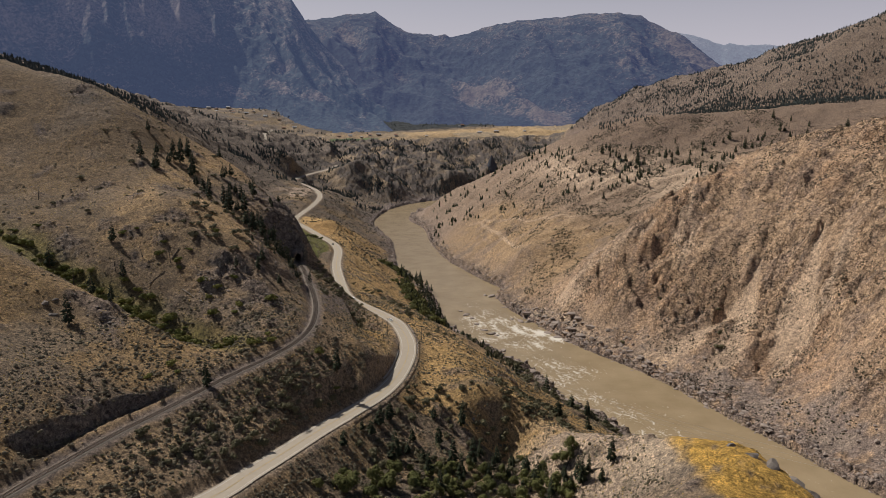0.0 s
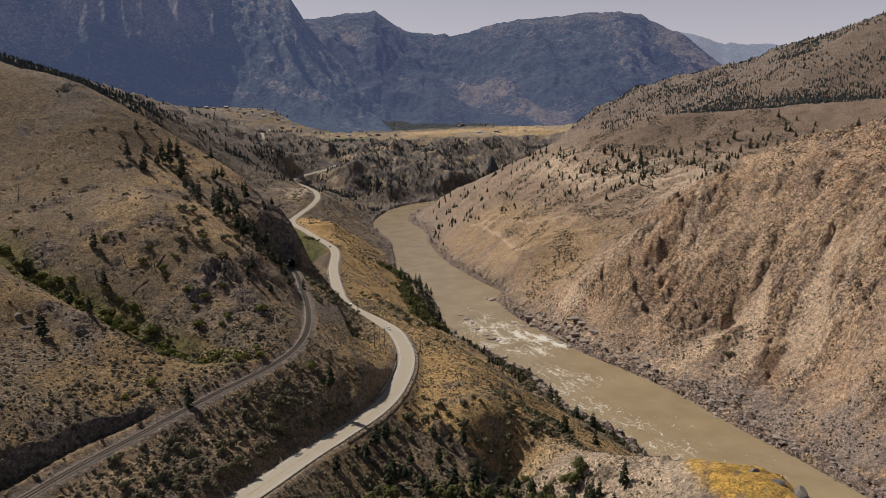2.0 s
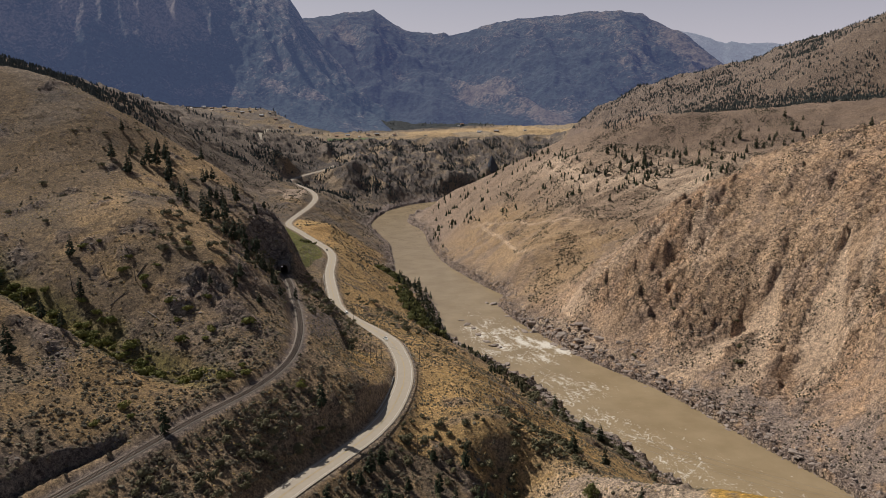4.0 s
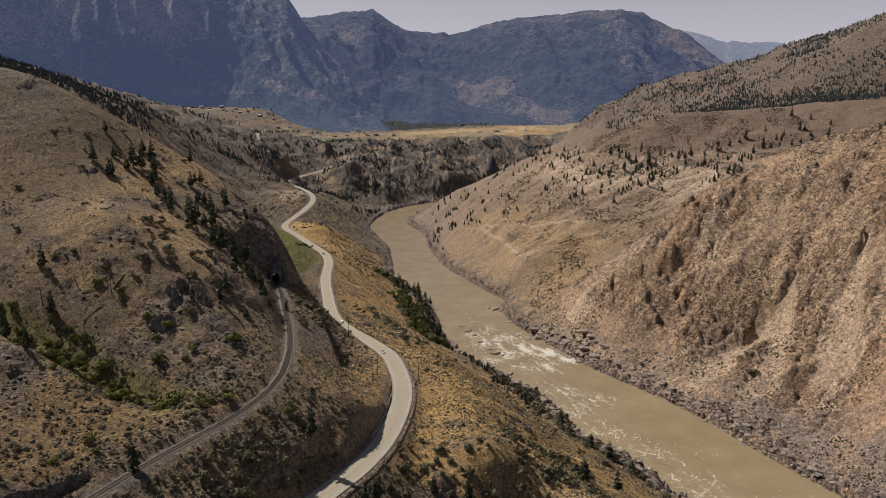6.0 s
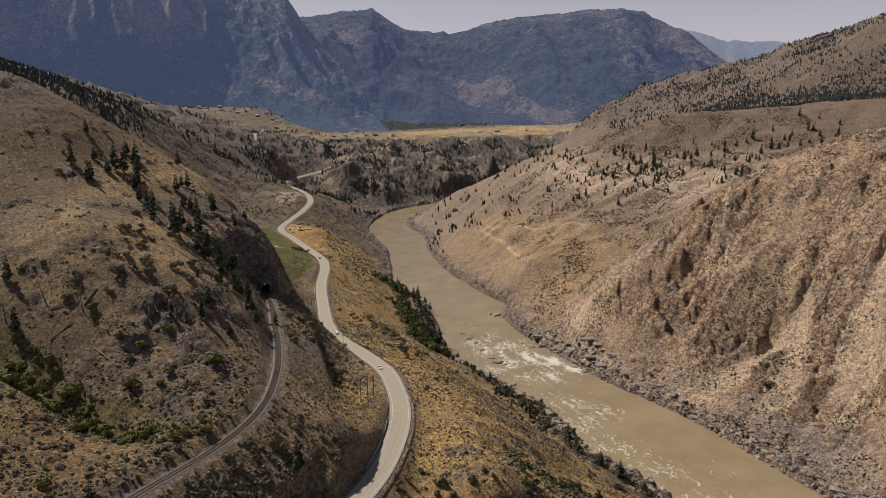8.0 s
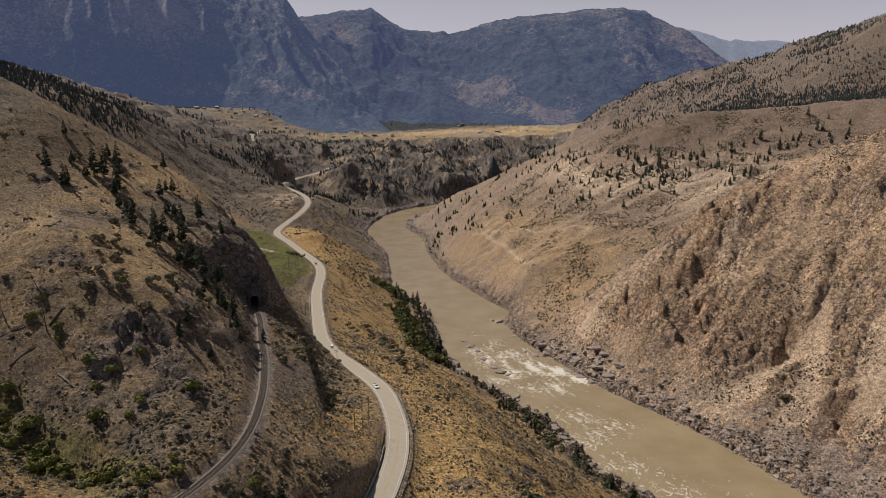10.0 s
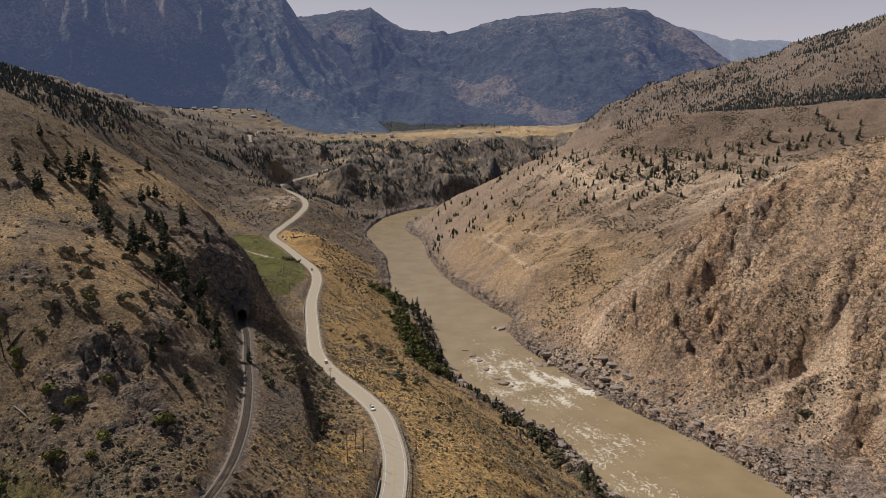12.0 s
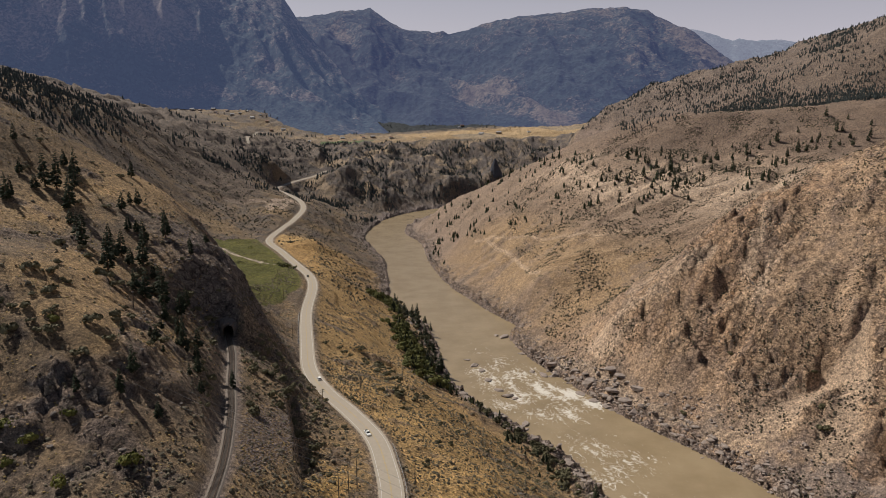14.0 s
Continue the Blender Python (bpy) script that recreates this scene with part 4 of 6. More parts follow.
build_range("backdrop_hills_far", CREST_FAR, [(0, 4500), (50, 4500)], 4830, 4900, 10, 40, 200, 40, MT_FAR, 260, 141, [(19.5, 0.95, 1.0, 0.2, 1.2)], "distant hills in pale blue haze with a trace of snow")

# ---- DETAIL ----
rng = np.random.default_rng(7)


def ground_z(x, y):
    """Height of the ground sheet at x, y."""
    x, y = np.asarray(x, float), np.asarray(y, float)
    i = np.clip(np.searchsorted(XS, x) - 1, 0, len(XS) - 2)
    j = np.clip(np.searchsorted(YS, y) - 1, 0, len(YS) - 2)
    u, w = (x - XS[i]) / (XS[i + 1] - XS[i]), (y - YS[j]) / (YS[j + 1] - YS[j])
    return GZ[j, i] * (1 - u) * (1 - w) + GZ[j, i + 1] * u * (1 - w) + GZ[j + 1, i] * (1 - u) * w + GZ[j + 1, i + 1] * u * w


def sample(field, x, y):
    i = np.clip(np.searchsorted(XS, x), 0, len(XS) - 1)
    j = np.clip(np.searchsorted(YS, y), 0, len(YS) - 1)
    return field[j, i]


def part(name, me, mat, parent=None, label=""):
    """Links a mesh or a bmesh as one object under a thing or a part."""
    if isinstance(me, bmesh.types.BMesh):
        bm, me = me, bpy.data.meshes.new(name)
        bm.to_mesh(me)
        bm.free()
    if not me.materials:
        me.materials.append(mat)
    ob = new(name, me)
    if parent is not None:
        ob.parent = parent
    if label:
        tagged(ob, label)
    return ob


def box(bm, cx, cy, cz, sx, sy, sz, turn=None):
    r = bmesh.ops.create_cube(bm, size=1)
    m = Matrix.Translation((cx, cy, cz)) @ (turn or Matrix.Identity(4)) @ Matrix.Diagonal((sx, sy, sz, 1))
    bmesh.ops.transform(bm, matrix=m, verts=r["verts"])
    return r["verts"]


def tube(bm, a, b, r0, r1, sides=7):
    a, b = Vector(a), Vector(b)
    r = bmesh.ops.create_cone(bm, cap_ends=True, segments=sides, radius1=r0, radius2=r1, depth=(b - a).length)
    m = Matrix.Translation((a + b) / 2) @ (b - a).to_track_quat("Z", "Y").to_matrix().to_4x4()
    bmesh.ops.transform(bm, matrix=m, verts=r["verts"])


def leaf_material(name, dark, light, rough=0.75):
    m, n, l, b = material(name, rough)
    info = n.new("ShaderNodeObjectInfo")
    isl = n.new("ShaderNodeNewGeometry")
    a = mix(n, l, isl.outputs["Random Per Island"], info.outputs["Random"], 0.45)
    grain = noise_node(n, l, 1.7, 4, 0.6, place(n))
    a = mix(n, l, a, grain, 0.3)
    l.new(ramp(n, l, a, [(0.15, dark), (0.85, light)]), b.inputs["Base Color"])
    b.inputs["Specular IOR Level"].default_value = 0.15
    return m


NEEDLES = leaf_material("conifer_needles", (0.019, 0.026, 0.014), (0.055, 0.064, 0.032))
# far woods: needle colour lightened and blued to carry the distance haze
HAZED_NEEDLES = leaf_material("hazed_conifer_needles", (0.038, 0.046, 0.046), (0.080, 0.090, 0.082), 0.9)
BARK = plain("conifer_bark", (0.11, 0.075, 0.05), 0.95, 3.0, 0.35, 0.05)
DEADWOOD = plain("silvered_deadwood", (0.30, 0.27, 0.23), 0.9, 3.0, 0.3, 0.03)
CHARRED = plain("charred_wood", (0.06, 0.05, 0.045), 0.95, 3.0, 0.3, 0.03)
GREENLEAF = leaf_material("green_bush_leaves", (0.08, 0.09, 0.022), (0.22, 0.205, 0.055))
OLIVE = leaf_material("olive_bush_leaves", (0.075, 0.07, 0.038), (0.185, 0.165, 0.095))
SAGE = leaf_material("sagebrush_leaves", (0.095, 0.083, 0.056), (0.25, 0.215, 0.15), 0.95)
DARKSAGE = leaf_material("dark_desert_shrub_leaves", (0.035, 0.034, 0.022), (0.105, 0.095, 0.066), 0.95)
TUFT = leaf_material("dry_bunchgrass", (0.20, 0.14, 0.06), (0.42, 0.30, 0.13), 0.95)
STONE = plain("river_worn_rock", (0.27, 0.222, 0.19), 0.85, 0.35, 0.35, 0.25)
SCREE = plain("purple_grey_scree", (0.21, 0.17, 0.155), 0.9, 0.8, 0.3, 0.1)
OUTCROP = plain("weathered_outcrop_rock", (0.17, 0.145, 0.125), 0.9, 0.4, 0.4, 0.3)


def conifer_meshes(height, radius, seed, ragged=0.35):
    """Trunk and crown of a fir or pine: whorls of drooping sprays, thinner towards the top, with gaps."""
    r = np.random.default_rng(seed)
    bm = bmesh.new()
    tube(bm, (0, 0, -0.8), (0.1, 0, height * 0.55), height * 0.018 + 0.06, height * 0.010 + 0.03, 7)
    tube(bm, (0.1, 0, height * 0.55), (0, 0, height * 0.97), height * 0.010 + 0.03, 0.02, 5)
    trunk = bpy.data.meshes.new("trunk")
    bm.to_mesh(trunk)
    bm.free()
    v, f = [], []
    levels = int(13 + height * 0.35)
    for k in range(levels):
        u = k / (levels - 1)
        z0 = height * (0.10 + 0.89 * u)
        reach = radius * (1 - u) ** 0.75 * (0.55 + 0.45 * min(1, u * 6)) + 0.12
        for j in range(int(r.integers(5, 9))):
            if r.random() < ragged * 0.4:
                continue
            a = r.uniform(0, 2 * np.pi)
            ln = reach * r.uniform(1 - ragged, 1.15)
            dz = -ln * r.uniform(0.05, 0.42) + 0.12 * ln * u
            w = ln * r.uniform(0.20, 0.34)
            d, s = np.array((np.cos(a), np.sin(a), 0)), np.array((-np.sin(a), np.cos(a), 0))
            o = np.array((0, 0, z0 + r.uniform(-0.2, 0.2)))
            mid = o + d * ln * 0.55 + np.array((0, 0, dz * 0.35))
            tip = o + d * ln + np.array((0, 0, dz))
            n = len(v)
            v += [o, mid + s * w, mid - s * w, tip, mid + np.array((0, 0, w * 0.8)), mid - np.array((0, 0, w * 0.9)) + d * 0.1 * ln, tip + s * w * 0.5 - d * 0.25 * ln - np.array((0, 0, w * 0.3)), tip - s * w * 0.5 - d * 0.25 * ln - np.array((0, 0, w * 0.3))]
            f += [(n, n + 1, n + 4), (n, n + 4, n + 2), (n + 4, n + 1, n + 3), (n + 4, n + 3, n + 2), (n, n + 5, n + 3), (n + 3, n + 6, n + 5), (n + 3, n + 5, n + 7)]
    crown = mesh_from("crown", np.array(v), np.array(f), False)
    return trunk, crown


def bush_meshes(height, radius, seed, leaves=150):
    """Stems and a crown of small leaf clumps, uneven and open."""
    r = np.random.default_rng(seed)
    bm = bmesh.new()
    for k in range(5):
        a = r.uniform(0, 6.28)
        tube(bm, (0.1 * np.cos(a), 0.1 * np.sin(a), -0.3), (radius * 0.5 * np.cos(a), radius * 0.5 * np.sin(a), height * 0.6), 0.06, 0.02, 4)
    stems = bpy.data.meshes.new("stems")
    bm.to_mesh(stems)
    bm.free()
    lobes = [(r.normal(0, 0.42 * radius, 2), r.uniform(0.3, 0.75) * height, r.uniform(0.45, 0.75)) for _ in range(6)]
    v, f = [], []
    for k in range(leaves):
        (lx, ly), lz, lr = lobes[int(r.integers(0, 6))]
        d = r.normal(0, 1, 3)
        d /= np.linalg.norm(d)
        d[2] = abs(d[2]) * 0.9 - 0.25
        c = np.array((lx, ly, lz)) + d * np.array((radius * lr, radius * lr, height * 0.42)) * r.uniform(0.7, 1.05)
        c[2] = max(c[2], 0.05 * height)
        s = radius * r.uniform(0.14, 0.28) * (150 / leaves) ** 0.4
        p, q = np.cross(d, r.normal(0, 1, 3)), r.normal(0, 1, 3)
        p = p / (np.linalg.norm(p) + 1e-6) * s
        q = np.cross(d, p) + 0.4 * q / np.linalg.norm(q) * s
        n = len(v)
        v += [c + p, c + q, c - p, c - q * 0.9, c + d * s * 0.5]
        f += [(n, n + 1, n + 4), (n + 1, n + 2, n + 4), (n + 2, n + 3, n + 4), (n + 3, n, n + 4)]
    return stems, mesh_from("crown", np.array(v), np.array(f), False)


def plant(kind, meshes, wood, leaf, label, category, names):
    ob = new(kind)
    tagged(ob, label, category)
    for nm, me, mt in zip(names, meshes, (wood, leaf)):
        part(nm, me, mt, ob)
    return ob


def put_all(template, places, low, high, group, seed):
    """Copies of the templates at places of the plan, standing in the ground."""
    r = np.random.default_rng(seed)
    for x, y in places:
        t = template[int(r.integers(0, len(template)))]
        s = r.uniform(low, high)
        m = pose(x, y, float(ground_z(x, y)) - 0.15, r.uniform(-3, 3), r.uniform(-3, 3), r.uniform(0, 360))
        ob = copy_thing(t, m)
        ob.scale = (s * r.uniform(0.85, 1.15), s * r.uniform(0.85, 1.15), s)
        tagged(ob, group=group)


def retire(templates):
    for t in templates:
        for o in (*t.children_recursive, t):
            bpy.data.objects.remove(o)


# ---- conifers, one by one ----
def clear_of_lanes(places, shore=4):
    p = np.array(places, float)
    ok = (sample(DROAD, p[:, 0], p[:, 1]) > 8.5) & (sample(DRAIL, p[:, 0], p[:, 1]) > 5.5) & (sample(INLAND, p[:, 0], p[:, 1]) > shore)
    return [tuple(q) for q in p[ok]]


FIRS = [plant("fir_tree", conifer_meshes(h, r, s), BARK, NEEDLES, "dark green fir with a ragged narrow crown", "tree", ("trunk", "crown"))
        for h, r, s in ((12, 3.0, 1), (14, 3.2, 2), (10, 3.0, 3), (16, 3.5, 4), (9, 3.0, 5))]
FIRS_HILL = [(-217, 512), (-202, 503), (-200, 521), (-199, 529), (-195, 532), (-182, 518), (-174, 502), (-165, 490), (-167, 552), (-164, 556), (-155, 520), (-147, 485), (-141, 487),
             (-145, 515), (-124, 479), (-117, 483), (-227, 554), (-198, 558), (-196, 552), (-188, 605), (-165, 537), (-151, 521), (-158, 480), (-182, 515), (-202, 500), (-151, 490),
             (-138, 494), (-140, 464), (-128, 462), (-123, 459), (-118, 466), (-113, 470), (-148, 495), (-212, 530), (-190, 540), (-205, 560)]
FIRS_NEAR = [(-167, 302), (-157, 323), (-94, 267), (-172, 335), (-47, 313), (-182, 382), (-168, 361), (-208, 364)]
FIRS_RAVINE = [(-21, 301), (-32, 282), (-17, 275), (-5, 279), (8, 284), (22, 303), (31, 309), (44, 301), (48, 291), (60, 286), (65, 282), (0, 318), (-12, 282), (-28, 283), (-38, 265),
               (14, 320), (73, 271), (66, 278), (78, 277), (-2, 268), (12, 272), (24, 280), (34, 288), (40, 280), (52, 276), (-10, 292), (2, 298), (18, 292), (28, 296), (-25, 292), (38, 308), (46, 284)]
FIRS_BANK = [(-49, 1030), (-36, 987), (-25, 950), (-17, 915), (-9, 885), (-4, 850), (1, 812), (6, 785), (-6, 790), (-12, 820), (-20, 850), (-30, 890), (-39, 940), (10, 735), (-2, 760),
             (14, 705), (0, 840), (-14, 880), (-24, 925), (-8, 860), (4, 770), (-3, 905), (-32, 960), (-18, 860), (12, 750), (-45, 1000), (-10, 930), (-20, 960), (118, 490), (130, 480), (108, 505), (95, 540), (70, 360), (95, 390)]
FIRS_EAST = [(256, 1261), (271, 1219), (284, 1197), (296, 1188), (282, 1158), (314, 1215), (357, 1201), (381, 1210), (416, 1207), (423, 1184), (376, 1129), (437, 1242), (458, 1219),
             (428, 1140), (466, 1185), (456, 1161), (468, 1152), (489, 1196), (505, 1196), (518, 1202), (554, 1212), (523, 1152), (533, 1146), (546, 1145), (443, 1066), (488, 1136),
             (482, 1100), (554, 1172), (557, 1163), (567, 1176), (612, 1243), (599, 1190), (606, 1187), (630, 1215), (601, 1158), (578, 1143), (625, 1150), (644, 1180), (617, 1141),
             (560, 1135), (592, 1135), (329, 1152), (320, 1078), (337, 1064), (279, 1134), (238, 1145), (459, 762)]
r8 = np.random.default_rng(8)
FIRS_EAST += [(240 + 260 * a + 12 * b, 1190 - 70 * a + 38 * c) for a, b, c in zip(r8.random(70), r8.normal(0, 1, 70), r8.normal(0, 1, 70))]
t8 = r8.random(900)
STRIP = np.stack([6 - 0.20 * 330 * t8 - 34 * r8.random(900), 705 + t8 * 320], -1)
from_water = river_sides(STRIP[:, 0], STRIP[:, 1])[1]
STRIP = [tuple(q) for q in STRIP[(from_water > 5) & (from_water < 30 + 8 * r8.normal(0, 1, 900))][:260]]
LOWER_BANK = [(14 + 62 * t + 7 * u, 735 - 150 * t + 8 * w) for t, u, w in zip(r8.random(46), r8.normal(0, 1, 46), r8.normal(0, 1, 46))]
NOSE = [(-150 + 50 * t + 8 * u, 560 - 130 * t + 9 * w) for t, u, w in zip(r8.random(12), r8.normal(0, 1, 12), r8.normal(0, 1, 12))]
RAIL_FACE = [(-113 + 30 * t, 375 + 75 * u) for t, u in zip(r8.random(30), r8.random(30))]
put_all(FIRS, NOSE, 0.5, 1.1, "firs on the grassy hill", 17)
put_all(FIRS, clear_of_lanes(RAIL_FACE), 0.35, 0.8, "firs over the railway", 18)
put_all(FIRS, FIRS_HILL, 0.85, 1.4, "firs on the grassy hill", 11)
put_all(FIRS, FIRS_NEAR, 0.7, 1.0, "firs by the gully", 12)
FIRS_RAVINE += [(-40 + 105 * t + 5 * u, 240 + 42 * t + 12 * w) for t, u, w in zip(r8.random(8), r8.normal(0, 1, 8), r8.normal(0, 1, 8))]
put_all(FIRS, FIRS_RAVINE, 0.6, 1.1, "firs in the ravine", 13)
put_all(FIRS, FIRS_BANK, 0.9, 1.5, "firs on the river bank", 14)
put_all(FIRS, FIRS_EAST, 0.55, 1.4, "firs on the eastern slope", 15)
retire(FIRS)

# ---- bushes ----
BUSHES = [plant("green_bush", bush_meshes(h, r, s, 190), CHARRED, GREENLEAF, "yellow-green leafy bush with an open crown", "bush", ("stems", "crown")) for h, r, s in ((2.6, 2.0, 31), (3.4, 2.3, 32), (2.0, 1.9, 33))]
GULLY_PLACES = [(-180, 340), (-172, 346), (-161, 340), (-152, 336), (-147, 332), (-139, 328), (-132, 323), (-124, 319), (-112, 313), (-104, 308), (-86, 306), (-148, 342), (-133, 330), (-127, 326),
                (-143, 337), (-156, 345), (-165, 350), (-190, 352), (-200, 358), (-118, 322), (-136, 336), (-108, 318), (-98, 311), (-121, 314), (-78, 312), (-129, 331), (-170, 338),
                (-113, 338), (-101, 345), (-88, 357), (-115, 262), (-107, 270), (-47, 306), (-56, 318), (-185, 362), (-150, 350), (-212, 372)]
gl = dense(GULLY, 2)
r7 = np.random.default_rng(17)
GULLY_PLACES += [(float(q[0] + 6 * a), float(q[1] + 4 * b)) for q, a, b in zip(gl[r7.integers(12, len(gl), 70)], r7.normal(0, 1, 70), r7.normal(0, 1, 70))]
HILL_BUSHES = [(-172, 392), (-143, 373), (-140, 369), (-128, 399), (-110, 370), (-154, 376), (-166, 359), (-157, 354), (-119, 352), (-83, 309), (-81, 318), (-87, 311), (-145, 319), (-102, 337), (-111, 275), (-178, 388), (-153, 384), (-126, 361), (-117, 359), (-139, 381)]
put_all(BUSHES, clear_of_lanes(GULLY_PLACES), 0.7, 1.6, "bushes in the gully", 21)
put_all(BUSHES, clear_of_lanes(HILL_BUSHES), 0.7, 1.25, "bushes on the grassy hill", 20)
RAVINE_WOOD = [(-44 + 112 * a + 4 * b, 236 + 46 * a + 12 * c) for a, b, c in zip(r7.random(90), r7.normal(0, 1, 90), r7.normal(0, 1, 90))]
retire(BUSHES)
BROADLEAF = leaf_material("dull_green_tree_leaves", (0.06, 0.068, 0.022), (0.17, 0.165, 0.055))
LEAFY = [plant("leafy_tree", bush_meshes(h, r, s, 520), BARK, BROADLEAF, "dull green leafy tree in the shady ravine", "tree", ("trunk", "crown")) for h, r, s in ((6.0, 2.6, 34), (7.5, 2.8, 35), (5.0, 2.6, 36))]
put_all(LEAFY, clear_of_lanes(RAVINE_WOOD), 0.6, 1.2, "leafy trees in the ravine", 28)
retire(LEAFY)
OLIVES = [plant("olive_bush", bush_meshes(h, r, s, 150), CHARRED, OLIVE, "dull olive shrub on the dry slope", "bush", ("stems", "crown")) for h, r, s in ((2.4, 1.9, 41), (1.9, 1.7, 42), (3.0, 2.0, 43))]
r9 = np.random.default_rng(9)
ROADSIDE = [(-74, 471), (-69, 447), (-61, 450), (-55, 443), (-47, 420), (-49, 434), (-68, 418), (-71, 411), (-71, 474), (-77, 470), (-80, 462), (-66, 462), (-72, 482), (-58, 438), (-64, 440), (-76, 486), (-69, 490)]
UNDER_RAIL = [(-52 - 43 * a + 9 * b, 302 - 85 * a - 3.5 * b) for a, b in zip(r9.random(70), r9.normal(0, 1, 70))]
BELOW_ROAD = [(-70 + 60 * a + 8 * b, 690 - 110 * a + 12 * b) for a, b in zip(r9.random(45), r9.normal(0, 1, 45))]
BETWEEN_LANES = [(-46 - 60 * a + 11 * b, 320 - 120 * a - 4.5 * b) for a, b in zip(r9.random(210), r9.normal(0, 1.2, 210))]
GULLY_HEAD = [(35 + 45 * a, 335 + 60 * b) for a, b in zip(r9.random(90), r9.random(90))]
RAVINE_SIDE = [(-34 + 75 * a, 240 + 110 * b) for a, b in zip(r9.random(150), r9.random(150))]
SLOPE_ANY = [(-20 + 120 * a, 420 + 220 * b) for a, b in zip(r9.random(70), r9.random(70))]
BANK_LOW = [(-8 + 40 * a - 0.12 * 320 * b, 700 + 320 * b) for a, b in zip(r9.random(70), r9.random(70))]
HILL_ANY = [(-250 + 150 * a, 360 + 230 * b) for a, b in zip(r9.random(45), r9.random(45))]


q = np.array([(30 + 110 * a, 420 + 330 * b) for a, b in zip(r9.random(900), r9.random(900))])
near_bank = sample(INLAND, q[:, 0], q[:, 1])
BANK_SHRUBS = [tuple(v) for v in q[(near_bank > 9) & (near_bank < 30) & ~sample(EASTSIDE, q[:, 0], q[:, 1])][:120]]
LANE_TREES = [(FIELD_LANE[4][0] + 32 * a, FIELD_LANE[4][1] - 6 + 6 * b) for a, b in zip(r9.random(9), r9.random(9))]
CUTTING = [(-86 + 46 * a, 395 + 135 * b) for a, b in zip(r9.random(190), r9.random(190))]
CUTTING = [q for q in CUTTING if ((q[0] + 61) / 11) ** 2 + ((q[1] - 405) / 34) ** 2 > 1]
FACE_SHRUBS = [(-150 + 66 * a, 385 + 130 * b) for a, b in zip(r9.random(70), r9.random(70))]
put_all(OLIVES, clear_of_lanes(ROADSIDE), 0.9, 1.5, "shrubs beside the road", 22)
put_all(OLIVES, clear_of_lanes(UNDER_RAIL), 0.5, 1.3, "shrubs below the railway", 23)
put_all(OLIVES, clear_of_lanes(RAVINE_SIDE), 0.6, 1.3, "shrubs in the ravine", 25)
put_all(OLIVES, [(195, 673), (239, 694), (274, 622), (267, 607), (203, 867), (134, 839), (204, 857), (160, 735), (285, 655)], 1.0, 1.7, "dark shrubs on the eastern bank", 29)
retire(OLIVES)


# ---- what nobody could count: sage, bunchgrass, far woods, stones ----
def dome(r, rings=2, sides=5):
    """A small uneven mound of twigs, about one across, as corners and triangles."""
    v, f = [], []
    for k in range(rings):
        for j in range(sides):
            a = 2 * np.pi * (j + 0.5 * k) / sides
            q = (0.5, 0.40)[k] * r.uniform(0.7, 1.25)
            v.append((q * np.cos(a), q * np.sin(a), (-0.1, 0.45)[k] * r.uniform(0.75, 1.2)))
    v.append((r.uniform(-0.1, 0.1), r.uniform(-0.1, 0.1), r.uniform(0.55, 0.8)))
    for j in range(sides):
        n = (j + 1) % sides
        f += [(j, n, sides + j), (n, sides + n, sides + j), (sides + j, sides + n, 2 * sides)]
    return np.array(v), np.array(f)


def spire(r):
    """A far conifer: three ragged skirts and a tip, one high."""
    v, f = [], []
    for k, (z0, q) in enumerate(((0.04, 0.32), (0.30, 0.25), (0.58, 0.15))):
        n = len(v)
        for j in range(5):
            a = 2 * np.pi * j / 5 + k
            u = q * r.uniform(0.6, 1.3)
            v.append((u * np.cos(a), u * np.sin(a), z0 + r.uniform(-0.05, 0.05)))
        v.append((r.uniform(-0.02, 0.02), 0, z0 + 0.42))
        f += [(n + j, n + (j + 1) % 5, n + 5) for j in range(5)]
    return np.array(v), np.array(f)


def lump(r):
    """An angular stone, about one across."""
    bm = bmesh.new()
    bmesh.ops.create_icosphere(bm, subdivisions=1, radius=0.5)
    v = np.array([p.co[:] for p in bm.verts]) * r.uniform(0.65, 1.3, (len(bm.verts), 1))
    f = np.array([[q.index for q in p.verts] for p in bm.faces])
    bm.free()
    return v * np.array((1, 0.85, 0.7)), f


def strew(name, shapes, x, y, size, tall, mat, label, category, seed, sink=0.0, smooth_shade=False):
    """Many small pieces in one mesh, each turned and sized on its own."""
    r = np.random.default_rng(seed)
    z = ground_z(x, y)
    which = r.integers(0, len(shapes), len(x))
    vs, fs, n = [], [], 0
    for k, (v, f) in enumerate(shapes):
        m = which == k
        c = int(m.sum())
        if not c:
            continue
        a = r.uniform(0, 2 * np.pi, c)
        s = size[m] if isinstance(size, np.ndarray) else np.full(c, size)
        h = s * (tall[m] if isinstance(tall, np.ndarray) else tall)
        ca, sa = np.cos(a)[:, None] * s[:, None], np.sin(a)[:, None] * s[:, None]
        px = x[m][:, None] + ca * v[None, :, 0] - sa * v[None, :, 1]
        py = y[m][:, None] + sa * v[None, :, 0] + ca * v[None, :, 1]
        pz = z[m][:, None] + h[:, None] * v[None, :, 2] - sink * h[:, None]
        vs.append(np.stack([px, py, pz], -1).reshape(-1, 3))
        fs.append((f[None] + (n + np.arange(c) * len(v))[:, None, None]).reshape(-1, 3))
        n += c * len(v)
    me = mesh_from(name, np.concatenate(vs), np.concatenate(fs), smooth_shade)
    me.materials.append(mat)
    return tagged(new(name, me), label, category, kind="stuff")


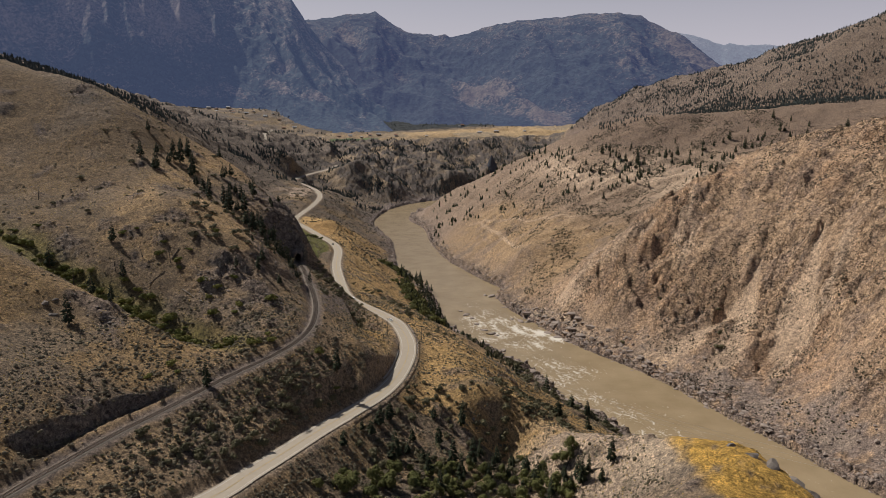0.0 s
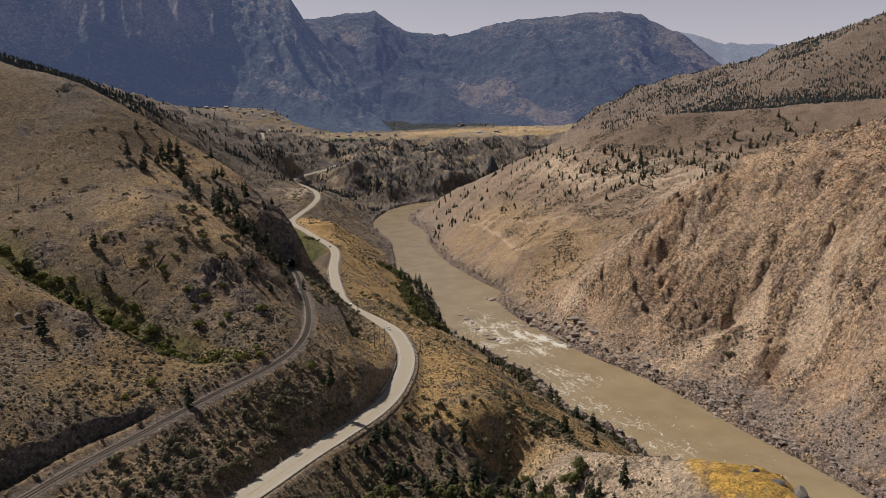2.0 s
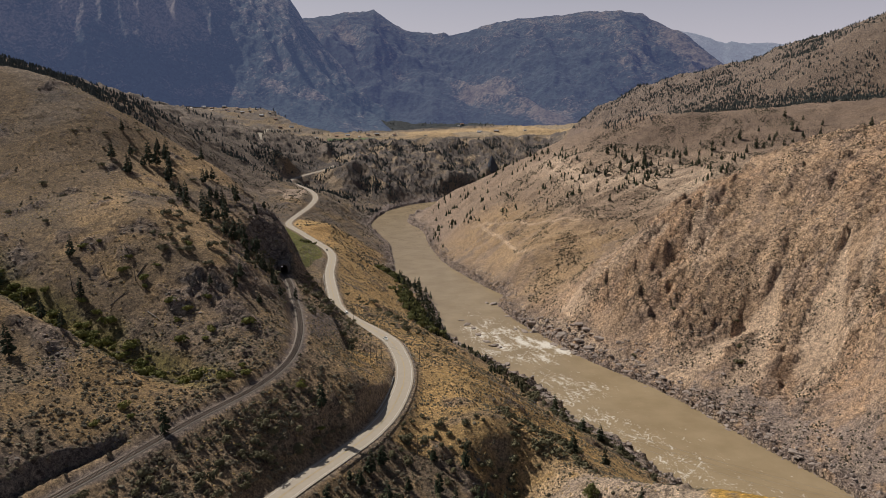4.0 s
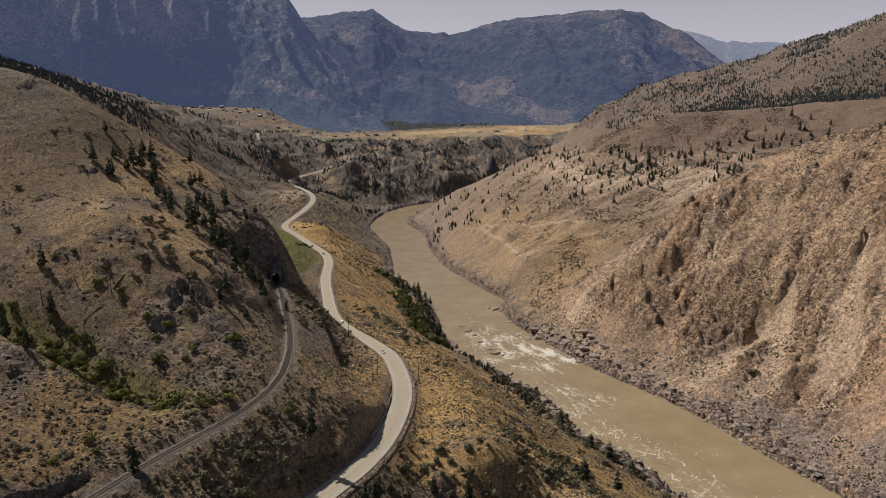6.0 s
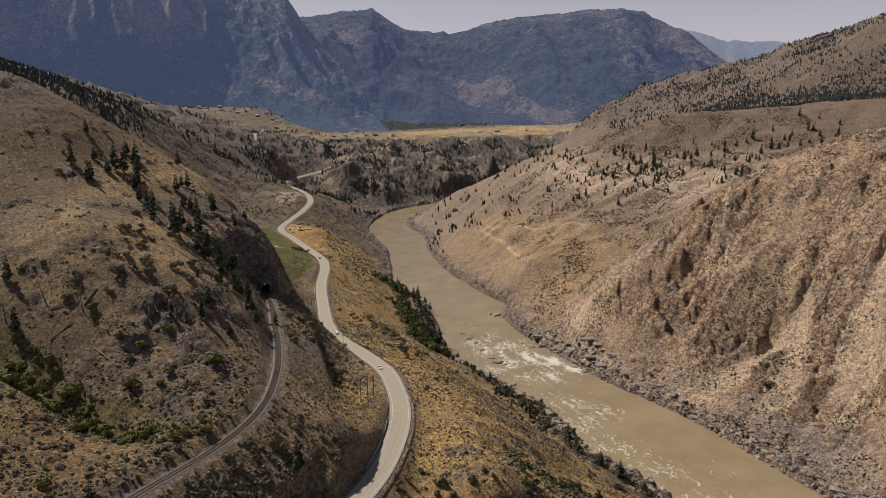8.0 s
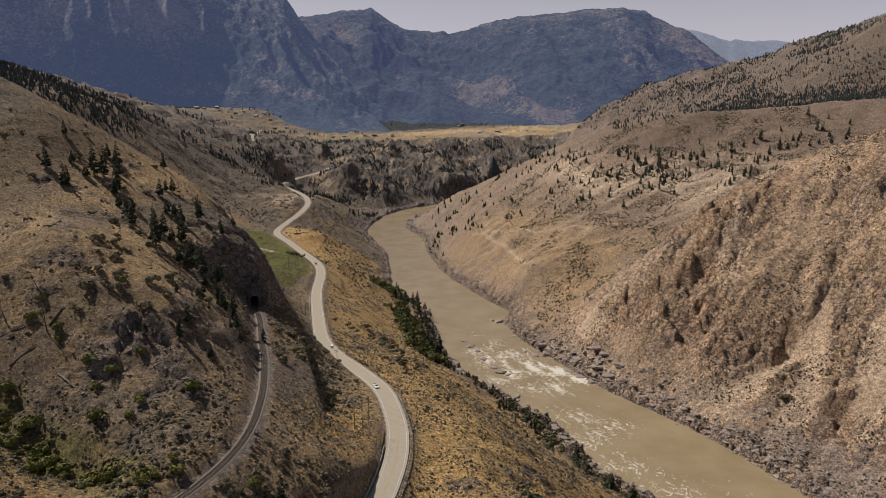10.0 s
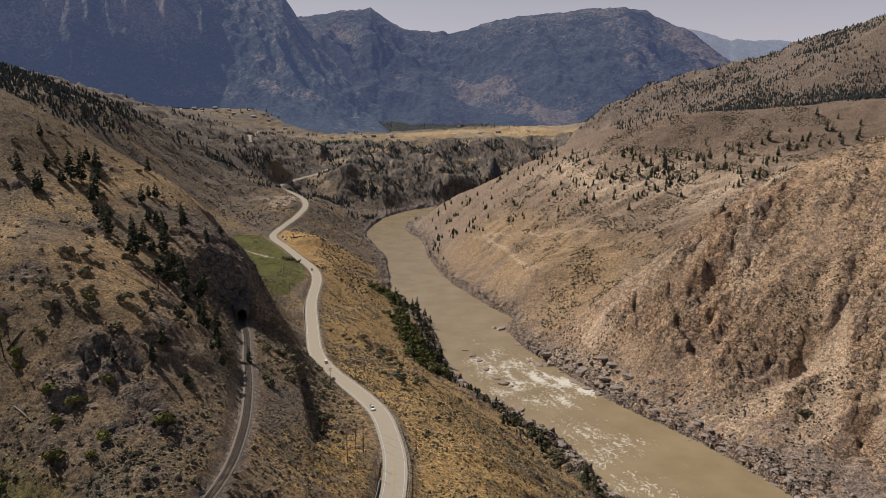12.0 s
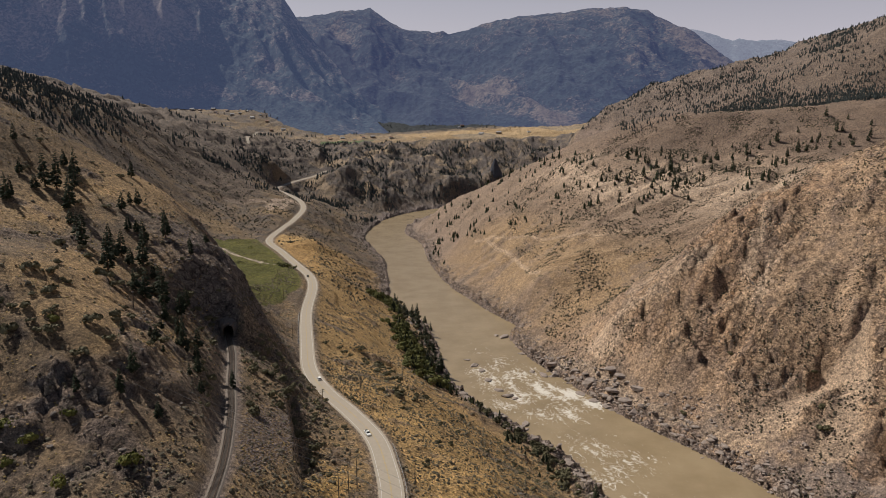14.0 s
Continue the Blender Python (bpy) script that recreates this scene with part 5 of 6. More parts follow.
def scatter(n, x0, x1, y0, y1, seed):
    r = np.random.default_rng(seed)
    return r.uniform(x0, x1, n), r.uniform(y0, y1, n), r


rs = np.random.default_rng(5)
DOMES, SPIRES, LUMPS = [dome(rs) for _ in range(10)], [spire(rs) for _ in range(10)], [lump(rs) for _ in range(12)]


def free(x, y, road=8, rail=5, shore=3):
    return (sample(DROAD, x, y) > road) & (sample(DRAIL, x, y) > rail) & (sample(INLAND, x, y) > shore)


# sagebrush west of the river, thick near the railway, thin on the hill
def crown_shape(seed, leaves):
    """A leafy bush as corners and triangles, about one high."""
    _, me = bush_meshes(1.0, 0.8, seed, leaves)
    v = np.empty(len(me.vertices) * 3, np.float32)
    me.vertices.foreach_get("co", v)
    f = np.empty(len(me.loops), np.int32)
    me.loops.foreach_get("vertex_index", f)
    bpy.data.meshes.remove(me)
    return v.reshape(-1, 3), f.reshape(-1, 3)


CROWNS = [crown_shape(300 + k, 60) for k in range(5)]
for nm, spots, lo, hi, mt, lab in (("scrub_on_slope", SLOPE_ANY, 0.8, 2.4, OLIVE, "low olive scrub on the golden slope"), ("scrub_on_bank", BANK_LOW, 2.0, 6.0, OLIVE, "thick olive scrub along the river bank"),
                                   ("scrub_between_lanes", BETWEEN_LANES, 0.6, 1.6, OLIVE, "grey-olive scrub on the bank between railway and highway"), ("scrub_by_ravine", GULLY_HEAD, 1.2, 3.4, OLIVE, "dark scrub at the mouth of the ravine"),
                                   ("scrub_above_highway", CUTTING, 0.7, 2.1, OLIVE, "olive shrubs between railway and highway"), ("scrub_by_field_lane", LANE_TREES, 3.0, 5.5, BROADLEAF, "small dark trees at the end of the field lane"),
                                   ("scrub_on_hill", HILL_ANY, 1.0, 2.8, OLIVE, "olive scrub on the grassy hill"),
                                   ("scrub_along_water", BANK_SHRUBS, 1.6, 4.6, OLIVE, "olive shrubs along the rocky river bank"), ("scrub_below_road", BELOW_ROAD, 1.6, 3.8, OLIVE, "dark shrubs in furrows below the highway"), ("scrub_on_rock_face", FACE_SHRUBS, 1.2, 3.6, OLIVE, "dark scrub on the rocky hillside over the railway")):
    q = np.array(clear_of_lanes(spots))
    strew(nm, CROWNS, q[:, 0], q[:, 1], rs.uniform(lo, hi, len(q)), 0.9, mt, lab, "scrub", 50)
x, y, r = scatter(80000, -300, 160, 180, 620, 51)
keep = free(x, y) & (~sample(EASTSIDE, x, y)) & (fbm(x, y, 30, 3, 81) + 0.5 * fbm(x, y, 7, 2, 82) > r.uniform(-0.9, 0.7, len(x))) & ~((sample(GZ, x, y) > 103) & (x > 90))
keep &= (sample(GZ, x, y) < 150) | (r.random(len(x)) < 0.14)
x, y = x[keep], y[keep]
strew("sagebrush_west", DOMES, x, y, r.uniform(0.4, 1.15, len(x)) * (1 + 0.8 * (r.random(len(x)) < 0.12)), r.uniform(0.55, 1.0, len(x)), SAGE, "grey-green sagebrush scattered over dry slopes", "sagebrush", 52)
x, y, r = scatter(14000, -160, 120, 560, 1150, 53)
keep = free(x, y) & (~sample(EASTSIDE, x, y)) & (fbm(x, y, 40, 3, 83) > r.uniform(-0.5, 0.7, len(x)))
x, y = x[keep], y[keep]
strew("sagebrush_road_slope", DOMES, x, y, r.uniform(0.8, 2.2, len(x)), 0.75, SAGE, "low scrub on the slope above the river", "sagebrush", 54)
x, y, r = scatter(110000, 120, 620, 420, 1350, 55)
keep = free(x, y, 8, 5, 8) & sample(EASTSIDE, x, y) & (1.6 * fbm(x, y, 45, 4, 84) + 0.4 * fbm(x, y, 9, 2, 85) > r.uniform(-0.3, 1.2, len(x)))
x, y = x[keep], y[keep]
strew("sagebrush_east", DOMES, x, y, 0.6 + 1.3 * r.random(len(x)) ** 1.6 * (1 + 0.4 * (y > 850)), 0.9, DARKSAGE, "sagebrush dotted over pale rocky slopes", "sagebrush", 56)
x, y, r = scatter(26000, -300, 140, 180, 620, 57)
keep = free(x, y, 7, 4.5) & (~sample(EASTSIDE, x, y)) & (fbm(x, y, 40, 3, 71) > r.uniform(-0.4, 0.6, len(x)))
x, y = x[keep], y[keep]
strew("bunchgrass", DOMES, x, y, r.uniform(0.4, 1.0, len(x)), 0.6, TUFT, "dry golden bunchgrass tufts", "grass", 58)

# thick grey sagebrush on the banks under the railway and by the ravine
x, y, r = scatter(5200, -135, 20, 185, 345, 98)
keep = free(x, y, 7.5, 4.5) & (fbm(x, y, 24, 3, 99) > r.uniform(-0.7, 0.6, len(x))) & (x < 15 - 0.2 * (y - 200))
x, y = x[keep][:950], y[keep][:950]
strew("sagebrush_thick", CROWNS, x, y, r.uniform(0.7, 1.5, len(x)), 0.85, SAGE, "thick grey-green sagebrush beside railway and highway", "sagebrush", 49)

# the belt of firs along the western bank
q = np.array(STRIP + clear_of_lanes(LOWER_BANK, 6))
leafy = np.array([(a + 3, b + 5) for a, b in STRIP] + [(a - 4, b - 6) for a, b in STRIP])
strew("bank_thicket", CROWNS, leafy[:, 0], leafy[:, 1], rs.uniform(3.5, 7.5, len(leafy)), 0.95, BROADLEAF, "dense dull green thicket along the river bank", "thicket", 59)
strew("bank_firs", SPIRES, q[:, 0], q[:, 1], np.where(np.arange(len(q)) < len(STRIP), 8.5, 5.5) * rs.uniform(0.6, 1.2, len(q)), 1.0, NEEDLES, "dense dark firs along the river bank", "woods", 60)

# far woods
x, y, r = scatter(30000, 330, 1250, 1330, 2050, 61)
band = np.exp(-((sample(GZ, x, y) - 268) / 16) ** 2) * (y < 1620) * (y > 1300)
keep = (fbm(x, y, 120, 3, 86) + 2.6 * band > r.uniform(-0.5, 1.5, len(x))) & (sample(GZ, x, y) > 205) & (y > 1370 - 0.1 * x)
x, y = x[keep], y[keep]
strew("conifer_wood_east_ridge", SPIRES, x, y, r.uniform(2.5, 7.5, len(x)), 1.0, HAZED_NEEDLES, "dark conifers scattered over the dry eastern ridge", "woods", 62)
x, y, r = scatter(8000, -1000, -330, 820, 1750, 63)
keep = (fbm(x, y, 120, 3, 87) + smooth(205, 250, sample(GZ, x, y)) * 1.9 > r.uniform(0.2, 1.7, len(x))) & (x < -440 - 0.06 * (y - 800)) & (y > 880)
x, y = x[keep], y[keep]
strew("conifer_wood_west_ridge", SPIRES, x, y, r.uniform(5, 10, len(x)), 1.0, HAZED_NEEDLES, "dark conifer forest on the western ridge", "woods", 64)
x, y, r = scatter(27000, -620, 620, 1600, 2470, 65)
keep = (sample(INLAND, x, y) > 8) & (0.35 + 1.5 * fbm(x, y, 80, 3, 88) + 0.9 * np.clip(-ridged(x + 0.45 * y, y * 0.42 - 0.2 * x, 130, 3, 61), -0.4, 1) > r.uniform(0.0, 1.3, len(x))) & (sample(DROAD, x, y) > 14) & (sample(GZ, x, y) < 160) & ((y > 2010) | ~sample(EASTSIDE, x, y))
x, y = x[keep], y[keep]
strew("conifer_wood_terrace", SPIRES, x, y, r.uniform(4.5, 10, len(x)), 1.0, HAZED_NEEDLES, "conifers along the far terrace gullies", "woods", 66)
x, y, r = scatter(5200, 0, 620, 880, 1560, 67)
keep = sample(EASTSIDE, x, y) & (sample(INLAND, x, y) > 10) & (fbm(x, y, 60, 3, 89) > r.uniform(-0.1, 0.9, len(x))) & (y > 1250 - 0.55 * x) & (sample(GZ, x, y) < 178) & ((sample(GZ, x, y) > 70) | (y > 1240))
x, y = x[keep], y[keep]
strew("conifers_east_slope", SPIRES, x, y, r.uniform(3, 11, len(x)), 1.0, NEEDLES, "small scattered firs on the eastern slope", "woods", 68)
x, y, r = scatter(1500, -900, 800, 2470, 3100, 69)
keep = (fbm(x, y, 130, 3, 90) > r.uniform(0.2, 0.9, len(x))) & ((y - 0.25 * x > 2760) | (x < -420))
x, y = x[keep], y[keep]
strew("trees_on_the_flat", SPIRES, x, y, r.uniform(6, 12, len(x)), 0.8, HAZED_NEEDLES, "trees between far fields and houses", "woods", 70)
x, y, r = scatter(1500, -900, -330, 1500, 3000, 91)
keep = fbm(x, y, 150, 3, 92) > r.uniform(0.15, 0.6, len(x))
x, y = x[keep], y[keep]
strew("conifer_groves_far_west", SPIRES, x, y, r.uniform(7, 14, len(x)), 1.0, HAZED_NEEDLES, "dark groves on the far western slopes", "woods", 93)
# low scrub that dots the dry slopes of the middle distance
x, y, r = scatter(42000, -620, 330, 900, 2450, 94)
keep = free(x, y, 12, 5, 8) & (fbm(x, y, 70, 3, 96) + 0.5 * fbm(x, y, 18, 2, 97) > r.uniform(-0.6, 0.9, len(x))) & ((y > 2010) | ~sample(EASTSIDE, x, y)) & ~inside(x, y, GREEN_FIELD) & ~inside(x, y, GOLD_FIELD)
x, y = x[keep], y[keep]
strew("scrub_far_slopes", DOMES, x, y, r.uniform(1.2, 3.4, len(x)), 0.8, DARKSAGE, "dark low scrub dotting the dry valley slopes", "scrub", 95)
# boulders along the water and stones of the scree
x, y, r = scatter(90000, -160, 330, 380, 1700, 71)
d = sample(INLAND, x, y)
keep = (d > -3) & (d < np.where(sample(EASTSIDE, x, y) & (y < 700), 42, 20)) & (r.random(len(x)) < np.where(d < 12, 0.8, 0.35)) & (y > 400 + 0 * x)
x, y = x[keep], y[keep]
strew("shore_boulders", LUMPS, x, y, 0.7 + 3.6 * r.random(len(x)) ** 3 + 3.0 * (x > 100) * (y > 660) * (y < 820) * r.random(len(x)) ** 2, r.uniform(0.6, 1.1, len(x)), STONE, "grey river-worn boulders along both banks", "boulders", 72, -0.1)
x, y, r = scatter(5200, -76, -46, 362, 448, 73)
keep = ((((x + 61) / 10) ** 2 + ((y - 408) / 38) ** 2) < r.uniform(0.4, 1.1, len(x))) & free(x, y, 9, 5)
x, y = x[keep], y[keep]
strew("scree_stones", LUMPS, x, y, r.uniform(0.25, 0.9, len(x)), 0.8, SCREE, "purple-grey broken stones of a scree slope", "stones", 74, -0.1)
x, y, r = scatter(26000, 130, 420, 430, 900, 75)
keep = sample(EASTSIDE, x, y) & (sample(INLAND, x, y) > 14) & (sample(ROCKY, x, y) * fbm(x, y, 30, 3, 76) > r.uniform(0.1, 0.9, len(x)))
x, y = x[keep], y[keep]
strew("slope_stones_east", LUMPS, x, y, 0.5 + 2.4 * r.random(len(x)) ** 2.5, 0.8, OUTCROP, "broken rock on the eastern face", "stones", 76, 0.05)
x, y, r = scatter(16000, -280, 60, 190, 640, 77)
keep = free(x, y, 10, 6) & (~sample(EASTSIDE, x, y)) & (sample(ROCKY, x, y) > r.uniform(0.15, 0.9, len(x)))
x, y = x[keep], y[keep]
strew("slope_stones_west", LUMPS, x, y, 0.4 + 2.2 * r.random(len(x)) ** 2.5, 0.85, OUTCROP, "dark weathered rock on the hillside", "stones", 78, 0.05)


# ---- railway, tunnel and road furniture ----
CONCRETE = plain("weathered_concrete", (0.34, 0.32, 0.29), 0.9, 1.2, 0.25, 0.03)
SLEEPER = plain("creosoted_sleeper_wood", (0.10, 0.082, 0.068), 0.9, 4.0, 0.3)
STEEL = plain("galvanised_steel", (0.36, 0.36, 0.36), 0.5, 3.0, 0.15, 0.0, 0.7)
POLEWOOD = plain("weathered_pole_wood", (0.15, 0.115, 0.085), 0.9, 3.0, 0.3)
CABLE = plain("aluminium_cable", (0.45, 0.43, 0.40), 0.5, 5.0, 0.1, 0.0, 0.5)
GLASSY = plain("dark_vehicle_glass", (0.02, 0.022, 0.025), 0.08, 3.0, 0.1)
WHITECAR = plain("white_vehicle_paint", (0.80, 0.80, 0.78), 0.3, 3.0, 0.04)
DARKCAR = plain("dark_grey_vehicle_paint", (0.06, 0.06, 0.065), 0.3, 3.0, 0.1)
RUBBER = plain("tyre_rubber", (0.025, 0.025, 0.025), 0.9, 6.0, 0.2)
LAMPGLASS = plain("red_lamp_glass", (0.35, 0.02, 0.02), 0.3, 6.0, 0.1)
BLUETARP = plain("blue_tarpaulin", (0.05, 0.13, 0.42), 0.6, 2.0, 0.2, 0.05)
PALEWALL = plain("pale_house_siding", (0.62, 0.60, 0.56), 0.8, 0.6, 0.1)
BROWNWALL = plain("brown_house_siding", (0.22, 0.16, 0.11), 0.85, 0.6, 0.2)
ROOFING = plain("grey_roof_metal", (0.33, 0.33, 0.34), 0.5, 0.8, 0.15)
ROOFRED = plain("rust_brown_roofing", (0.24, 0.13, 0.09), 0.7, 0.8, 0.2)


def sweep(name, line, section, mat, closed=False, lift=0.0):
    """A cross-section (offset to the left, height) carried along a line of the plan."""
    p = np.array(line, float)
    d = np.gradient(p[:, :2], axis=0)
    d /= np.linalg.norm(d, axis=1, keepdims=True)
    side = np.stack([-d[:, 1], d[:, 0]], -1)
    sec = list(section) + ([section[0]] if closed else [])
    cols = [np.concatenate([p[:, :2] + side * o, p[:, 2:3] + h + lift], 1) for o, h in sec]
    v = np.stack(cols, 1)
    me = mesh_from(name, v.reshape(-1, 3), grid_faces(len(p), len(sec)), False)
    me.materials.append(mat)
    return me


RAIL_RUN = np.concatenate([RAIL_FINE, [[-103.6, 505.5, 135.0], [-107, 515, 135.0], [-109, 521, 135.0]]])
railway = tagged(new("railway"), "single railway track on grey ballast with dark sleepers", "railway", kind="structure")
part("ballast", sweep("ballast", RAIL_RUN, [(2.9, -0.9), (1.75, -0.08), (-1.75, -0.08), (-2.9, -0.9)], BALLAST), BALLAST, railway)
for o in (0.72, -0.72):
    part("rail", sweep("rail", RAIL_RUN, [(o + 0.06, 0.02), (o + 0.045, 0.2), (o - 0.045, 0.2), (o - 0.06, 0.02)], RUST), RUST, railway, "rusty steel rail")


def build_sleepers():
    p = dense(RAIL_RUN, 0.62)
    d = np.gradient(p[:, :2], axis=0)
    d /= np.linalg.norm(d, axis=1, keepdims=True)
    s = np.stack([-d[:, 1], d[:, 0]], -1)
    j = np.random.default_rng(3).uniform(-0.06, 0.06, (len(p), 1))
    v = []
    for a in (1.3, -1.3):
        for b in (0.12, -0.12):
            for h in (-0.12, 0.05):
                v.append(np.concatenate([p[:, :2] + s * (a + j) + d * b, p[:, 2:3] + h], 1))
    v = np.stack(v, 1)
    f = np.array([(0, 1, 3, 2), (4, 6, 7, 5), (1, 5, 7, 3), (0, 4, 5, 1), (2, 3, 7, 6)])
    return mesh_from("sleepers", v.reshape(-1, 3), (f[None] + (np.arange(len(p)) * 8)[:, None, None]).reshape(-1, 4), False)


tagged(part("sleepers", build_sleepers(), SLEEPER, railway), kind="stuff")


def build_tunnel():
    thing = tagged(new("tunnel_portal"), "dark arched railway tunnel mouth in a rock cliff", "tunnel", kind="structure")
    thing.matrix_world = Matrix.Translation(TUNNEL) @ Matrix.Rotation(math.atan2(-TUNNEL_WAY.x, TUNNEL_WAY.y), 4, "Z")
    arch = [(-2.3, -0.6), (-2.3, 3.6)] + [(-2.3 * math.cos(a), 3.6 + 2.4 * math.sin(a)) for a in np.linspace(0.25, math.pi - 0.25, 9)] + [(2.3, 3.6), (2.3, -0.6)]
    n = len(arch)
    v = [(x, y, z) for y in (3.4, 24.0) for x, z in arch]
    v += [(0, 24.0, 2.0)]
    f = [(i, i + 1, n + i + 1, n + i) for i in range(n - 1)]
    me = bpy.data.meshes.new("bore")
    me.from_pydata(v, [], f + [(n + i, n + i + 1, 2 * n) for i in range(n - 1)])
    part("bore", me, OUTCROP, thing)
    # the cliff round the mouth: rings of broken rock that lean back into the hill
    r = np.random.default_rng(4)
    bm = bmesh.new()
    rings = []
    for k, (wide, high, back) in enumerate(((1.0, 1.0, 6.0), (1.0, 1.0, 1.4), (1.12, 1.06, 1.0), (1.4, 1.18, 1.6), (1.85, 1.32, 3.4), (2.2, 1.42, 9.0))):
        j = 0.0 if k < 2 else 0.16 * k
        rings.append([bm.verts.new((x * wide + j * r.uniform(-1, 1), back + j * r.uniform(-1, 1), (z if z < 0 else z * high) + j * r.uniform(-1, 1))) for x, z in arch])
    for a, b in zip(rings[:-1], rings[1:]):
        for i in range(n - 1):
            bm.faces.new((a[i], a[i + 1], b[i + 1], b[i]))
    part("surround", bm, OUTCROP, thing, "rough rock arch")


build_tunnel()


def on_road(y, offset):
    """A place beside the road's middle, with the road's heading there."""
    k = int(np.argmin(np.abs(ROAD_FINE[:, 1] - y)))
    p, d = ROAD_FINE[k], ROAD_FINE[k + 1] - ROAD_FINE[k - 1]
    d = d / np.linalg.norm(d[:2])
    return p[0] - d[1] * offset, p[1] + d[0] * offset, p[2], math.degrees(math.atan2(-d[0], d[1]))


def stretch_of(y0, y1, offset):
    k = (ROAD_FINE[:, 1] >= y0) & (ROAD_FINE[:, 1] <= y1)
    p = ROAD_FINE[k].copy()
    d = np.gradient(p[:, :2], axis=0)
    d /= np.linalg.norm(d, axis=1, keepdims=True)
    p[:, :2] += np.stack([-d[:, 1], d[:, 0]], -1) * offset
    return p


def guardrail(y0, y1, offset):
    thing = tagged(new("guardrail"), "grey steel guardrail on wooden posts along the bend", "guardrail", "guardrails of the road")
    p = stretch_of(y0, y1, offset)
    part("beam", sweep("beam", p, [(0.05, 0.45), (0.10, 0.55), (0.02, 0.62), (0.10, 0.69), (0.05, 0.79), (-0.02, 0.79), (-0.02, 0.45)], STEEL, True), STEEL, thing, "ribbed steel beam")
    bm = bmesh.new()
    box(bm, 0, 0, 0.2, 0.18, 0.18, 1.3)
    me = bpy.data.meshes.new("post")
    bm.to_mesh(me)
    bm.free()
    me.materials.append(POLEWOOD)
    for q in p[::1]:
        o = new("post", me)
        o.parent = thing
        o.location = q


guardrail(286, 452, -5.75)
guardrail(640, 720, -5.75)


def barrier(y0, y1, offset):
    thing = tagged(new("concrete_barrier"), "row of weathered concrete road barriers", "barrier", "barriers of the road")
    p = stretch_of(y0, y1, offset)
    part("wall", sweep("wall", p, [(0.35, -0.3), (0.3, 0.1), (0.12, 0.35), (0.1, 0.85), (-0.1, 0.85), (-0.12, 0.35), (-0.3, 0.1), (-0.35, -0.3)], CONCRETE, True), CONCRETE, thing)


barrier(632, 725, 5.9)
barrier(340, 392, 5.9)


def utility_pole(x, y, height, arms, turn, label):
    thing = tagged(new("utility_pole"), label, "utility pole", "poles of the power line")
    thing.matrix_world = pose(x, y, float(ground_z(x, y)), 0, 0, turn)
    bm = bmesh.new()
    tube(bm, (0, 0, -1.0), (0, 0, height), 0.19, 0.12, 8)
    part("pole", bm, POLEWOOD, thing)
    for z in arms:
        bm = bmesh.new()
        box(bm, 0, 0.14, z, 2.6, 0.12, 0.14)
        arm = part("crossarm", bm, POLEWOOD, thing)
        for o in (-1.15, -0.4, 0.4, 1.15):
            bm = bmesh.new()
            tube(bm, (o, 0.14, z + 0.07), (o, 0.14, z + 0.32), 0.06, 0.04, 6)
            part("insulator", bm, CONCRETE, arm)
    bm = bmesh.new()
    tube(bm, (0, 0, height), (0, 0, height + 0.12), 0.13, 0.05, 8)
    part("cap", bm, STEEL, thing)


POLES = [(-33.5, 391, 12, (), 10), (-31, 398, 12, (), 10), (-28.8, 405, 12, (), 10)]
for x, y, h, a, t in POLES:
    utility_pole(x, y, h, a, t, "bare wooden pole of a three-pole line structure")
for x, y, h, a, t in ((-53, 480, 11.5, (11.0, 10.0), 35), (-8, 422, 9.5, (), 0), (-7, 318, 9.5, (9.0,), 20), (-100, 640, 11, (10.5,), 15), (-128, 742, 12, (), 0), (-150, 820, 12, (), 0), (-44, 560, 9, (8.6,), 20)):
    utility_pole(x, y, h, a, t, "tall weathered wooden utility pole beside the road")


def cable(a, b, sag, radius=0.035):
    p = [tuple(np.array(a) * (1 - t) + np.array(b) * t - np.array((0, 0, sag * 4 * t * (1 - t)))) for t in np.linspace(0, 1, 40)]
    c = bpy.data.curves.new("power_cable", "CURVE")
    c.dimensions, c.bevel_depth, c.bevel_resolution = "3D", radius, 1
    s = c.splines.new("POLY")
    s.points.add(len(p) - 1)
    for q, w in zip(s.points, p):
        q.co = (*w, 1)
    c.materials.append(CABLE)
    tagged(new("power_cable", c), "thin sagging aluminium power cable", "cable", "cables over the river")


for k, (x, y, h, a, t) in enumerate(POLES):
    z = float(ground_z(x, y)) + h
    cable((x, y, z), (352 + 5 * k, 252 + 7 * k, 66), 20)
    cable((x, y, z), (-92 + 2 * k, 372 + 5 * k, float(ground_z(-92 + 2 * k, 372 + 5 * k)) + 14), 2)


def wheel(parent, x, y, r, w):
    bm = bmesh.new()
    tube(bm, (x - w / 2, y, r), (x + w / 2, y, r), r, r, 16)
    tyre = part("wheel", bm, RUBBER, parent, "black tyre")
    bm = bmesh.new()
    s = 1 if x > 0 else -1
    tube(bm, (x + s * w * 0.45, y, r), (x + s * w * 0.56, y, r), r * 0.58, r * 0.5, 12)
    part("rim", bm, STEEL, tyre)


